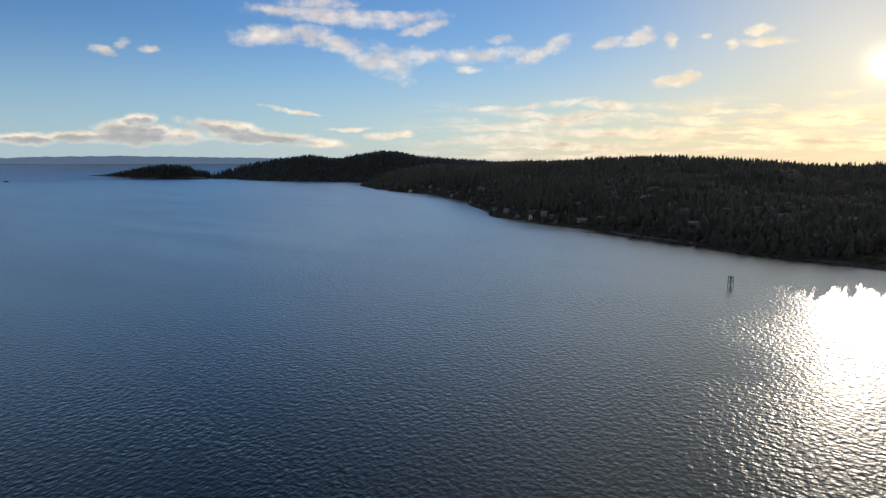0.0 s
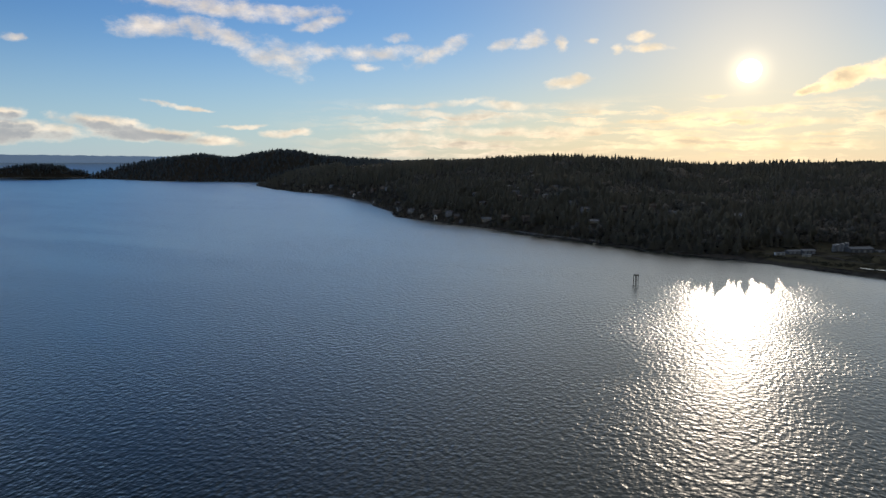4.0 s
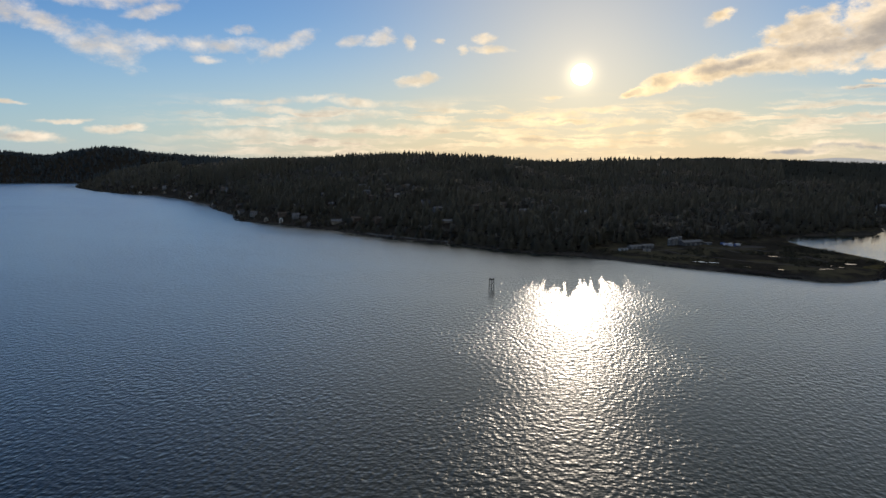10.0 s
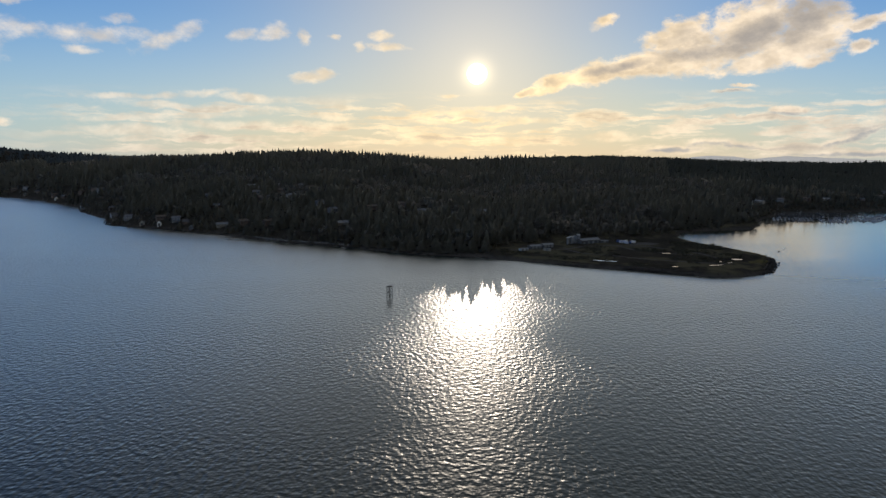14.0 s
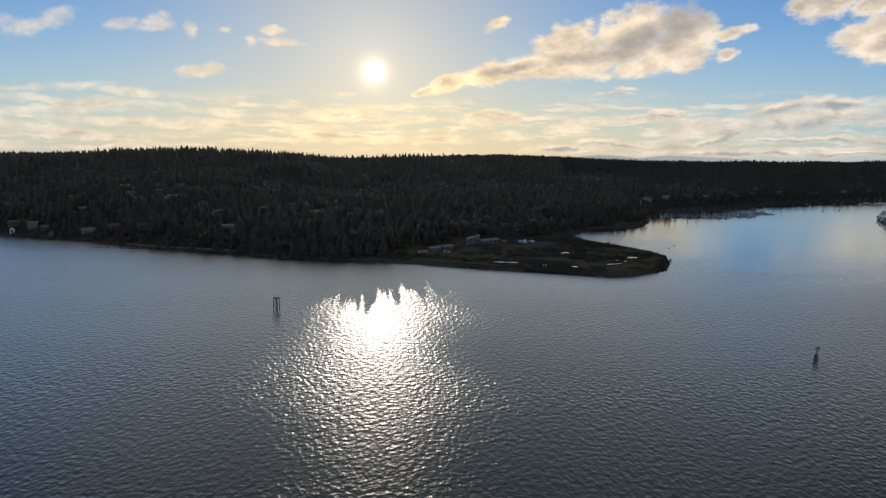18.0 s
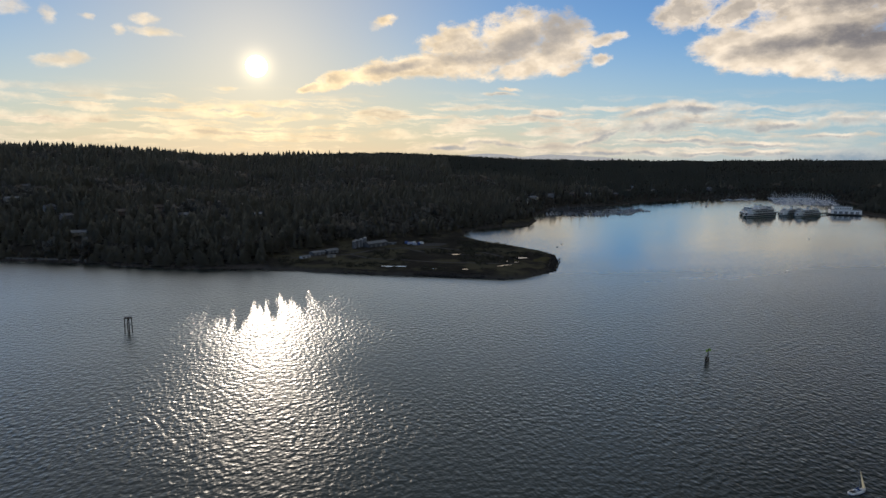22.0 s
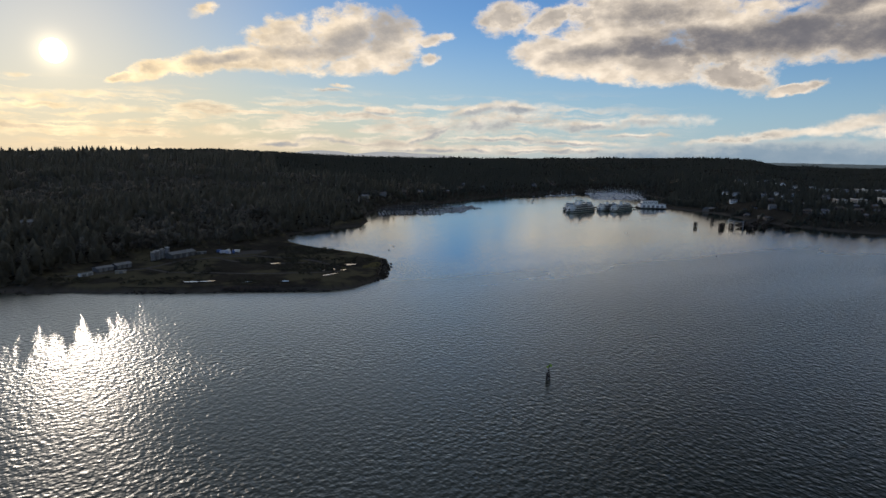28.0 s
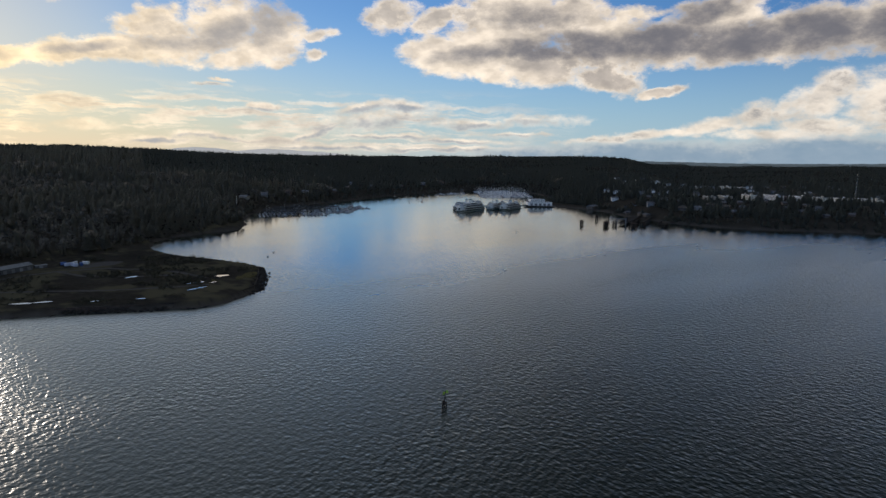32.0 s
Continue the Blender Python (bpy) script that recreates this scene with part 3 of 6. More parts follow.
def hull_bm(length, beam, low, high, fore=0.35, aft=0.9, sheer=0.15, steps=10, double=False):
    """A boat's hull along +x: pointed bow, and a stern that is aft times the beam, or a second bow."""
    bm = bmesh.new()
    rings = []
    for i in range(steps + 1):
        u = i / steps
        x = (u - 0.5) * length
        if double:
            w = min(1.0, (1 - abs(2 * u - 1)) / fore)
            w = w ** 0.55
        else:
            w = 1.0 if u < 1 - fore else max(0.0, 1 - ((u - 1 + fore) / fore) ** 2.0)
            w = min(w, aft + (1 - aft) * min(1, u / 0.3))
        w = max(w, 0.03)
        lift = sheer * (abs(2 * u - 1) ** 2 if double else u * u) * (high - low)
        h = high + lift
        rings.append([bm.verts.new((x, s * beam / 2 * w * k, z)) for s, k, z in
                      ((-1, 1, h), (-1, 0.94, (low + h) / 2), (-1, 0.55, low), (1, 0.55, low), (1, 0.94, (low + h) / 2), (1, 1, h))])
    for a, b in zip(rings, rings[1:]):
        for j in range(5):
            bm.faces.new((a[j], a[j + 1], b[j + 1], b[j]))
        bm.faces.new((a[5], a[0], b[0], b[5]))
    bm.faces.new(rings[0])
    bm.faces.new(rings[-1][::-1])
    bmesh.ops.recalc_face_normals(bm, faces=bm.faces[:])
    return bm


def mesh_from(name, verts, faces, material, smooth=False):
    """A mesh from arrays; the faces are all triangles or all quads."""
    me = bpy.data.meshes.new(name)
    verts, faces = np.asarray(verts, np.float32), np.asarray(faces, np.int32)
    n, k = faces.shape
    me.vertices.add(len(verts))
    me.vertices.foreach_set("co", verts.ravel())
    me.loops.add(n * k)
    me.loops.foreach_set("vertex_index", faces.ravel())
    me.polygons.add(n)
    me.polygons.foreach_set("loop_start", np.arange(0, n * k, k, dtype=np.int32))
    if smooth:
        me.polygons.foreach_set("use_smooth", np.ones(n, bool))
    me.update(calc_edges=True)
    me.materials.append(material)
    return new(name, me)


def float_attr(ob, name, values):
    a = ob.data.attributes.new(name, "FLOAT", "POINT")
    a.data.foreach_set("value", np.asarray(values, np.float32))


# ---- the lie of the land ----
OX, OY = 0.0, 130.0     # azimuths and distances below are taken from here
COAST_FAR = [(-3480, 2720), (-3450, 2420), (-3386, 2270), (-3142, 2329), (-2757, 2260), (-2549, 2314), (-2350, 2365), (-2050, 2450), (-1930, 2330),
             (-1905, 2105), (-1664, 1928), (-1430, 1785), (-1240, 1720), (-1060, 1578), (-920, 1462), (-848, 1356)]
COAST_SHORE = [(-705, 1211), (-650, 1126), (-596, 1098), (-537, 1082), (-468, 1042), (-416, 1020), (-345, 975), (-285, 942),
               (-230, 920), (-198, 908), (-147, 876), (-92, 850), (-36, 833), (19, 818)]
COAST_SPIT = [(55, 798), (89, 780), (128, 765), (169, 747), (206, 731), (229, 733), (250, 743), (272, 758), (294, 797),
              (316, 842), (315, 867), (301, 905), (283, 932), (266, 964), (262, 1018), (266, 1045), (287, 1085)]
COAST_BAY = [(326, 1115), (380, 1137), (424, 1151), (459, 1207), (485, 1266), (521, 1330), (600, 1420), (700, 1480), (800, 1500),
             (949, 1580), (1075, 1628), (1219, 1652), (1324, 1672), (1420, 1720), (1500, 1690)]
COAST_NORTH = [(1500, 1500), (1440, 1390), (1300, 1300), (1205, 1238), (1196, 1180), (1198, 1076), (1176, 1018), (1136, 950),
               (1112, 851), (1116, 779), (1155, 699), (1221, 633), (1282, 553), (1420, 400), (1800, 160), (2600, -100), (3600, -500)]
COAST = np.array(COAST_FAR + COAST_SHORE + COAST_SPIT + COAST_BAY + COAST_NORTH, float)
LAND = np.vstack([COAST, [(5200, -500), (5200, 5200), (-2500, 5200), (-3500, 4000), (-3500, 2600)]])


def vnoise(x, y, size, seed=0):
    """Smooth value noise in 0..1 with cells of that size in metres."""
    x, y = np.asarray(x, float) / size, np.asarray(y, float) / size
    xi, yi = np.floor(x).astype(np.int64), np.floor(y).astype(np.int64)
    u, v = x - xi, y - yi
    u, v = u * u * (3 - 2 * u), v * v * (3 - 2 * v)

    def h(a, b):
        n = (a * 374761393 + b * 668265263 + seed * 974634777) & 0x7FFFFFFF
        n = ((n ^ (n >> 13)) * 1274126177) & 0x7FFFFFFF
        return ((n ^ (n >> 16)) & 0xFFFF) / 65535.0
    return (h(xi, yi) * (1 - u) + h(xi + 1, yi) * u) * (1 - v) + (h(xi, yi + 1) * (1 - u) + h(xi + 1, yi + 1) * u) * v


def shore_distance(x, y):
    """Metres inland from the coast, negative over water."""
    x, y = np.asarray(x, float), np.asarray(y, float)
    best = np.full(x.shape, 1e12)
    for (ax, ay), (bx, by) in zip(COAST[:-1], COAST[1:]):
        dx, dy = bx - ax, by - ay
        s = np.clip(((x - ax) * dx + (y - ay) * dy) / (dx * dx + dy * dy), 0, 1)
        best = np.minimum(best, (x - ax - s * dx) ** 2 + (y - ay - s * dy) ** 2)
    inside = np.zeros(x.shape, bool)
    n = len(LAND)
    for i in range(n):
        (ax, ay), (bx, by) = LAND[i], LAND[(i + 1) % n]
        if ay != by:
            inside ^= ((ay > y) != (by > y)) & (x < (bx - ax) * (y - ay) / (by - ay) + ax)
    return np.where(inside, 1, -1) * np.sqrt(best)


def polar(x, y):
    return np.degrees(np.arctan2(np.asarray(x) - OX, np.asarray(y) - OY)), np.hypot(np.asarray(x) - OX, np.asarray(y) - OY)


def smooth01(v):
    v = np.clip(v, 0, 1)
    return v * v * (3 - 2 * v)


TREE = 24.0     # the woods' height on the ridges
# near land: azimuth, foot of the slope, the ridge's distance, its height with the woods, steepness at the foot
NEAR_AZ = (-46, -43, -41, -38, -35, -31, -27, -24, -22, -18.6, -14.6, -11.6, -7, -2.4, 2, 5, 8, 11, 14, 17, 20, 24, 30, 36, 42, 48, 52, 56, 58, 61, 66, 72, 76, 90)
NEAR_FOOT = (2750, 2500, 2200, 1980, 1500, 1130, 1010, 970, 930, 870, 815, 775, 740, 735, 780, 832, 862, 885, 925, 985, 1070, 1230, 1560, 1850, 2080, 1960, 1600, 1380, 1320, 1290, 1290, 1330, 1370, 1400)
NEAR_RIDGE = (3000, 3000, 2900, 2600, 2300, 2100, 2000, 1950, 1900, 1900, 1900, 1900, 1950, 2050, 2200, 2300, 2450, 2550, 2600, 2650, 2800, 3000, 3300, 3600, 3700, 3800, 3800, 3700, 3600, 3600, 3600, 3600, 3600, 3600)
NEAR_TOP = (20, 30, 62, 84, 97, 105, 107, 114, 119, 121, 121, 117, 109, 101, 103, 109, 113, 118, 111, 106, 99, 92, 92, 99, 109, 119, 123, 118, 87, 85, 90, 101, 110, 115)
FAR_AZ = (-60, -58, -56, -53, -51, -48, -46.5, -45, -43.8, -41.2, -39.2, -37.2, -34, -31, -29, -26, -22)
FAR_TOP = (20, 44, 76, 104, 116, 143, 128, 121, 142, 172, 157, 132, 120, 112, 98, 88, 60)


def ground_height(x, y):
    az, d = polar(x, y)
    sd = shore_distance(x, y) + (vnoise(x, y, 37, 3) - 0.5) * 7 + (vnoise(x, y, 9, 4) - 0.5) * 2.5
    foot, ridge = np.interp(az, NEAR_AZ, NEAR_FOOT), np.interp(az, NEAR_AZ, NEAR_RIDGE)
    top = np.interp(az, NEAR_AZ, NEAR_TOP) - TREE
    power = np.interp(az, (40, 55), (0.62, 0.42))
    s = np.clip((d - foot) / (ridge - foot), 0, 1)
    near = top * s ** power
    far = (np.interp(az, FAR_AZ, FAR_TOP) - TREE) * smooth01((d - 3000) / 600) * (az < -20) * smooth01(sd / 300)
    hill = np.maximum(near, far)
    hill = hill * smooth01(sd / 45) + (vnoise(x, y, 180, 7) - 0.5) * 14 * smooth01(sd / 250) * (s > 0.02)
    spit = (az > -1) & (az < 25) & (d < np.interp(az, NEAR_AZ, NEAR_FOOT) + 20)
    edge = np.where(spit, 4.2 * smooth01(sd / 6.0), 2.6 * smooth01(sd / 14.0)) + np.minimum(np.maximum(sd, 0), 60) * 0.01
    z = np.where(sd > 0, edge + np.maximum(hill, 0), np.maximum(sd * 0.25, -6))
    z = z + np.where(spit & (sd > 8), (vnoise(x, y, 26, 9) - 0.5) * 0.9 + (vnoise(x, y, 7, 10) - 0.5) * 0.35, 0)
    return z


def at_ground(x, y):
    return float(ground_height(np.array([x]), np.array([y]))[0])


def far_sea(d, az=-90.0):
    """The sea beyond 3.9 km is drawn together, so that it reaches the eye's level at 4.8 km."""
    true = np.where(d > 3900, 3900 / np.maximum(1e-3, 1 - (np.minimum(d, 4795) - 3900) / 900), 4000)
    return np.where(d > 3900, 118.0 * (1 - d / true), 0.0) * smooth01((-47.0 - az) / 5.0)


def polar_grid(azs, ds, zfun):
    a, d = np.meshgrid(np.radians(azs), ds, indexing="ij")
    x, y = OX + d * np.sin(a), OY + d * np.cos(a)
    z = zfun(x.ravel(), y.ravel())
    v = np.stack([x.ravel(), y.ravel(), z], 1)
    na, nd = a.shape
    i = (np.arange(na - 1)[:, None] * nd + np.arange(nd - 1)[None, :]).ravel()
    return v, np.stack([i, i + 1, i + nd + 1, i + nd], 1)


def steps(*stops):
    out = [stops[0]]
    for i in range(1, len(stops), 2):
        n = max(1, round((stops[i + 1] - out[-1]) / stops[i]))
        out += list(np.linspace(out[-1], stops[i + 1], n + 1)[1:])
    return np.array(out)


# water: one sheet all round, to the horizon
w_az = steps(-180, 6, -80, 1, -44, 0.5, 80, 6, 180)
w_d = np.concatenate([[1.0], steps(60, 30, 1500, 60, 3900, 25, 4790)])
wv, wf = polar_grid(w_az, w_d, lambda x, y: far_sea(*polar(x, y)[::-1]))
sea = mesh_from("water", wv, wf[:, ::-1], M_WATER, True)
tagged(sea, "dark blue-grey rippled sea with wind streaks and sun glitter", "water", kind="structure")
w_sd = -shore_distance(wv[:, 0], wv[:, 1])
harbour = smooth01((wv[:, 0] - 180) / 240) * smooth01((wv[:, 1] - 560) / 330)
lee_shore = smooth01(1 - w_sd / 170)
shelter = np.maximum(0.35 * lee_shore, 0.86 * harbour)
w_polar_d = polar(wv[:, 0], wv[:, 1])[1]
open_wind = np.interp(w_polar_d, (250, 450, 700, 1200, 2500), (1.0, 1.0, 0.88, 0.55, 0.35))
sound = smooth01((-wv[:, 0] - 60) / 300)
open_wind = open_wind * (1 + 0.3 * sound + 0.9 * sound * smooth01((w_polar_d - 600) / 1000))      # rougher out on the open sound
float_attr(sea, "calm", 1 - open_wind * (1 - shelter))
float_attr(sea, "fine_ripple", np.interp(w_polar_d, (250, 450, 700, 1200, 2500), (0.40, 0.39, 0.36, 0.29, 0.27)) * (1 - 0.45 * harbour) * (1 + 0.35 * sound * smooth01((w_polar_d - 600) / 1000)) * (1 - 0.15 * lee_shore))
sea.data.normals_split_custom_set_from_vertices(np.tile((0.0, 0.0, 1.0), (len(wv), 1)))

g_az = steps(-62, 0.6, -44, 0.35, -6, 0.2, 26, 0.4, 78, 2, 96)
g_d = steps(615, 4, 1180, 9, 1700, 25, 2700, 60, 4560)
gv, gf = polar_grid(g_az, g_d, ground_height)
ground = mesh_from("ground", gv, gf[:, ::-1], M_GROUND, True)
tagged(ground, "dark wooded island ground with a low grassy spit and gravel shore", "ground", kind="structure")
gaz, gd = polar(gv[:, 0], gv[:, 1])
on_spit = (gaz > -1) & (gaz < 25) & (gd < np.interp(gaz, NEAR_AZ, NEAR_FOOT) + 15)
float_attr(ground, "beach", smooth01((gv[:, 2] + 2) / 1.5) * (1 - smooth01((gv[:, 2] - 1.6) / 1.6)) * 0.9)
float_attr(ground, "grass", on_spit * smooth01((gv[:, 2] - 3) / 1) * smooth01((vnoise(gv[:, 0], gv[:, 1], 22, 21) * 0.6 + vnoise(gv[:, 0], gv[:, 1], 6, 22) * 0.4 - 0.38) / 0.3))

# ---- far shores and mountains ----
def far_ridge(name, label, az0, az1, dist, low, tops, material, rough_el=0.02, seed=1):
    """A long ridge far off: a front that leans back to an uneven skyline, and a back."""
    azs = np.linspace(az0, az1, int((az1 - az0) * 6) + 2)
    el = np.interp(azs, [a for a, e in tops], [e for a, e in tops])
    el = el + (vnoise(azs, azs * 0, 0.5, seed) - 0.5) * rough_el * 2 + (vnoise(azs, azs * 0, 0.17, seed + 1) - 0.5) * rough_el
    el = el - 0.9 * (1 - smooth01(np.minimum(azs - az0, az1 - azs) / 2.5))
    top = 119 + dist * np.tan(np.radians(el))
    rings = [(dist - 60, np.full(azs.shape, low)), (dist - 20, low + (top - low) * 0.6), (dist, top), (dist + 40, np.full(azs.shape, low))]
    v = []
    for d, z in rings:
        v.append(np.stack([OX + d * np.sin(np.radians(azs)), OY + d * np.cos(np.radians(azs)), z], 1))
    n = len(azs)
    i = np.arange(n - 1)
    f = np.concatenate([np.stack([k * n + i, k * n + i + 1, (k + 1) * n + i + 1, (k + 1) * n + i], 1) for k in range(3)])
    return tagged(mesh_from(name, np.concatenate(v), f, material, True), label, "backdrop", kind="structure")


# distance haze put into the colour, with a faint glow added to lift it
def haze_glow_material(name, colour, glow):
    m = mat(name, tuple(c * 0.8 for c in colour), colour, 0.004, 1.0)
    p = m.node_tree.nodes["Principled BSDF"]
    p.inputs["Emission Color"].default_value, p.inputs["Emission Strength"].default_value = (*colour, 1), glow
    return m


M_FARSHORE = haze_glow_material("hazed_blue_shore", (0.062, 0.102, 0.168), 0.9)
M_FARWOOD = haze_glow_material("hazed_woods", (0.05, 0.065, 0.075), 1.0)
M_MOUNTAIN = haze_glow_material("hazed_mountains", (0.30, 0.31, 0.32), 0.9)
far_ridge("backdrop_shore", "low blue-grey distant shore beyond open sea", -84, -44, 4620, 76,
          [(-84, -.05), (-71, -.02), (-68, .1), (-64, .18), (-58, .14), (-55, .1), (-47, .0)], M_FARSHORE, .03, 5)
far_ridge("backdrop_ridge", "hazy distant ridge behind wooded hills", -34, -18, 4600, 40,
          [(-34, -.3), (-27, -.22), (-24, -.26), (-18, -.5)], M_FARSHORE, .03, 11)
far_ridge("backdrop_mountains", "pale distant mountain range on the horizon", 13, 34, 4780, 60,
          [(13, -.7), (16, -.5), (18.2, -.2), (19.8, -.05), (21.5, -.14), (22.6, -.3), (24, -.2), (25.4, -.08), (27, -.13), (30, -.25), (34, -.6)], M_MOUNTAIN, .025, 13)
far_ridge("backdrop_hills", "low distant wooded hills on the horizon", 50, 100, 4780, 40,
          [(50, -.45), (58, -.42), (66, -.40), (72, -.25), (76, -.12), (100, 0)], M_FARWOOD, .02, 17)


# ---- woods ----
rng = np.random.default_rng(4)


def conifer_model(sides, tiers, seed):
    r = np.random.default_rng(seed)
    v, f = [], []
    for k in range(tiers):
        u0 = 0.10 + 0.80 * k / tiers
        u1 = min(1.0, u0 + 1.45 * (0.9 / tiers) + 0.02) if k < tiers - 1 else 1.0
        rad = (1 - u0) ** 0.8
        b = len(v)
        off = r.random() * 6.28
        for j in range(sides):
            a = off + j * 6.2832 / sides
            q = rad * (0.62 if j % 2 else 1.0) * r.uniform(0.75, 1.15)
            v.append((q * math.cos(a), q * math.sin(a), u0 - 0.03 * r.random()))
        v.append((r.uniform(-.04, .04), r.uniform(-.04, .04), u1))
        for j in range(sides):
            f.append((b + j, b + (j + 1) % sides, b + sides))
    return np.array(v), np.array(f)


def broadleaf_model(lobes, seed):
    """A bare winter crown: sprays of twigs in clumps of uneven size, with gaps between them."""
    r = np.random.default_rng(seed)
    v, f = [], []
    for k in range(lobes):
        a, q, h = r.random() * 6.28, 0.75 * r.random() ** 0.6, r.uniform(0.38, 0.88)
        c = np.array((q * math.cos(a), q * math.sin(a), h))
        for j in range(7):
            d = r.normal(0, 1, 3)
            d /= np.linalg.norm(d)
            s = r.uniform(0.12, 0.30)
            p = c + d * np.array((0.2, 0.2, 0.09))
            for _ in range(3):
                v.append(p + r.normal(0, 1, 3) * np.array((s, s, s * 0.4)) * 0.8)
            f.append((len(v) - 3, len(v) - 2, len(v) - 1))
    b = len(v)
    v += [(0.05, 0, 0), (-0.03, 0.05, 0), (-0.03, -0.05, 0), (0, 0, 0.7)]
    f += [(b, b + 1, b + 3), (b + 1, b + 2, b + 3), (b + 2, b, b + 3)]
    return np.array(v), np.array(f)


def plant(name, label, model_list, xs, ys, heights, radii, material):
    vs, fs, base = [], [], 0
    zs = ground_height(xs, ys) - 0.8
    pick = rng.integers(0, len(model_list), len(xs))
    spin = rng.random(len(xs)) * 6.2832
    for k, (mv, mf) in enumerate(model_list):
        sel = np.nonzero(pick == k)[0]
        if not len(sel):
            continue
        c, s = np.cos(spin[sel])[:, None], np.sin(spin[sel])[:, None]
        x = (mv[None, :, 0] * c - mv[None, :, 1] * s) * radii[sel][:, None] + xs[sel][:, None]
        y = (mv[None, :, 0] * s + mv[None, :, 1] * c) * radii[sel][:, None] + ys[sel][:, None]
        z = mv[None, :, 2] * heights[sel][:, None] + zs[sel][:, None]
        vs.append(np.stack([x, y, z], 2).reshape(-1, 3))
        fs.append((mf[None] + (np.arange(len(sel)) * len(mv))[:, None, None] + base).reshape(-1, 3))
        base += len(sel) * len(mv)
    ob = mesh_from(name, np.concatenate(vs), np.concatenate(fs), material)
    return tagged(ob, label, "trees", kind="stuff")


CLEARINGS = []      # x, y, radius: houses, roads and yards keep the trees off


def scatter(az0, az1, d0, d1, spacing):
    """Jittered places over a sector, on dry land and off the clearings."""
    n_d = int((d1 - d0) / spacing)
    xs, ys = [], []
    for d in d0 + (np.arange(n_d) + 0.5) * spacing:
        n = max(1, int(radians(az1 - az0) * d / spacing))
        a = np.radians(az0 + (np.arange(n) + rng.random(n)) / n * (az1 - az0))
        dd = d + (rng.random(n) - 0.5) * spacing * 1.3
        xs.append(OX + dd * np.sin(a))
        ys.append(OY + dd * np.cos(a))
    x, y = np.concatenate(xs), np.concatenate(ys)
    az, d = polar(x, y)
    ok = (shore_distance(x, y) > 6) & (d > np.interp(az, NEAR_AZ, NEAR_FOOT) + np.where((az > -1) & (az < 25), 2, -200))
    for cx, cy, r in CLEARINGS:
        ok &= (x - cx) ** 2 + (y - cy) ** 2 > r * r
    return x[ok], y[ok]


# ---- houses ----
def house_model(name, label, w, d, h, pitch, wall, roof, floors=1, chimney=True, porch=False, group=""):
    """Gabled house along x; w wide, d deep."""
    t = thing(name, label, "house", group)
    part("wall", prism([(-d / 2, -3), (d / 2, -3), (d / 2, h), (0, h + pitch - 0.15), (-d / 2, h)], w), wall, t)
    e = 0.6
    rise = pitch / (d / 2)
    for s in (-1, 1):
        bm = prism([(s * 0.0, h + pitch), (s * (d / 2 + e), h - e * rise), (s * (d / 2 + e), h - e * rise + 0.25), (0, h + pitch + 0.28)], w + 2 * e)
        part("roof", bm, roof, t)
    if chimney:
        part("chimney", box(0.9, 0.7, pitch + 1.4, w * 0.28, d * 0.12, h), M_REDWALL, t)
    n = 3
    for fl in range(floors):
        for i in range(n):
            x = (i - (n - 1) / 2) * w / n
            for s in (-1,):
                if fl == 0 and s < 0 and i == n // 2:
                    part("door", box(1.0, 0.14, 2.1, x, s * (d / 2 + 0.03), 0.1), M_REDWALL, t)
                    continue
                part("window", box(1.6, 0.12, 1.3, x, s * (d / 2 + 0.02), 0.95 + fl * 2.8), M_GLASS, t)
    if porch:
        part("deck", box(w * 0.7, 3, 0.25, 0, -d / 2 - 1.5, 0.0), M_WOOD, t)
        for i in (0, 3):
            part("deck_post", box(0.18, 0.18, 3.0, (i - 1.5) * w * 0.2, -d / 2 - 2.8, -3.0), M_WOOD, t)
    return t


HOUSES = [
    house_model("house", "grey clapboard house with a grey shingle roof among trees", 13, 9, 5.6, 2.6, M_GREYWALL, M_ROOF, 2, True, True, "houses on the wooded shore"),
    house_model("house", "brown house with a brown shingle roof among trees", 15, 10, 5.4, 2.4, M_REDWALL, M_ROOFB, 2, True, True, "houses on the wooded shore"),
    house_model("house", "low beige house with a pale metal roof among trees", 17, 10, 3.2, 2.2, M_BEIGE, M_METALROOF, 1, False, True, "houses on the wooded shore"),
    house_model("house", "small brown shingled cottage with a grey roof", 10, 8, 3.0, 2.4, M_REDWALL, M_ROOF, 1, True, False, "houses on the wooded shore"),
    house_model("house", "white clapboard house with a pale roof in the town", 14, 10, 5.8, 2.4, M_WHITE, M_METALROOF, 2, True, False, "houses on the wooded shore"),
]
house_used = [False] * len(HOUSES)


def put_house(kind, x, y, turn):
    m = pose(x, y, at_ground(x, y) + 0.3, 0, 0, turn)
    if house_used[kind]:
        ob = copy_thing(HOUSES[kind], m)
    else:
        ob, house_used[kind] = HOUSES[kind], True
        ob.matrix_world = m
    CLEARINGS.append((x, y, 10))
    az = radians(float(polar(x, y)[0]))
    for k in (13, 25):
        CLEARINGS.append((x - k * math.sin(az), y - k * math.cos(az), 9))
    return ob


hr = random.Random(11)
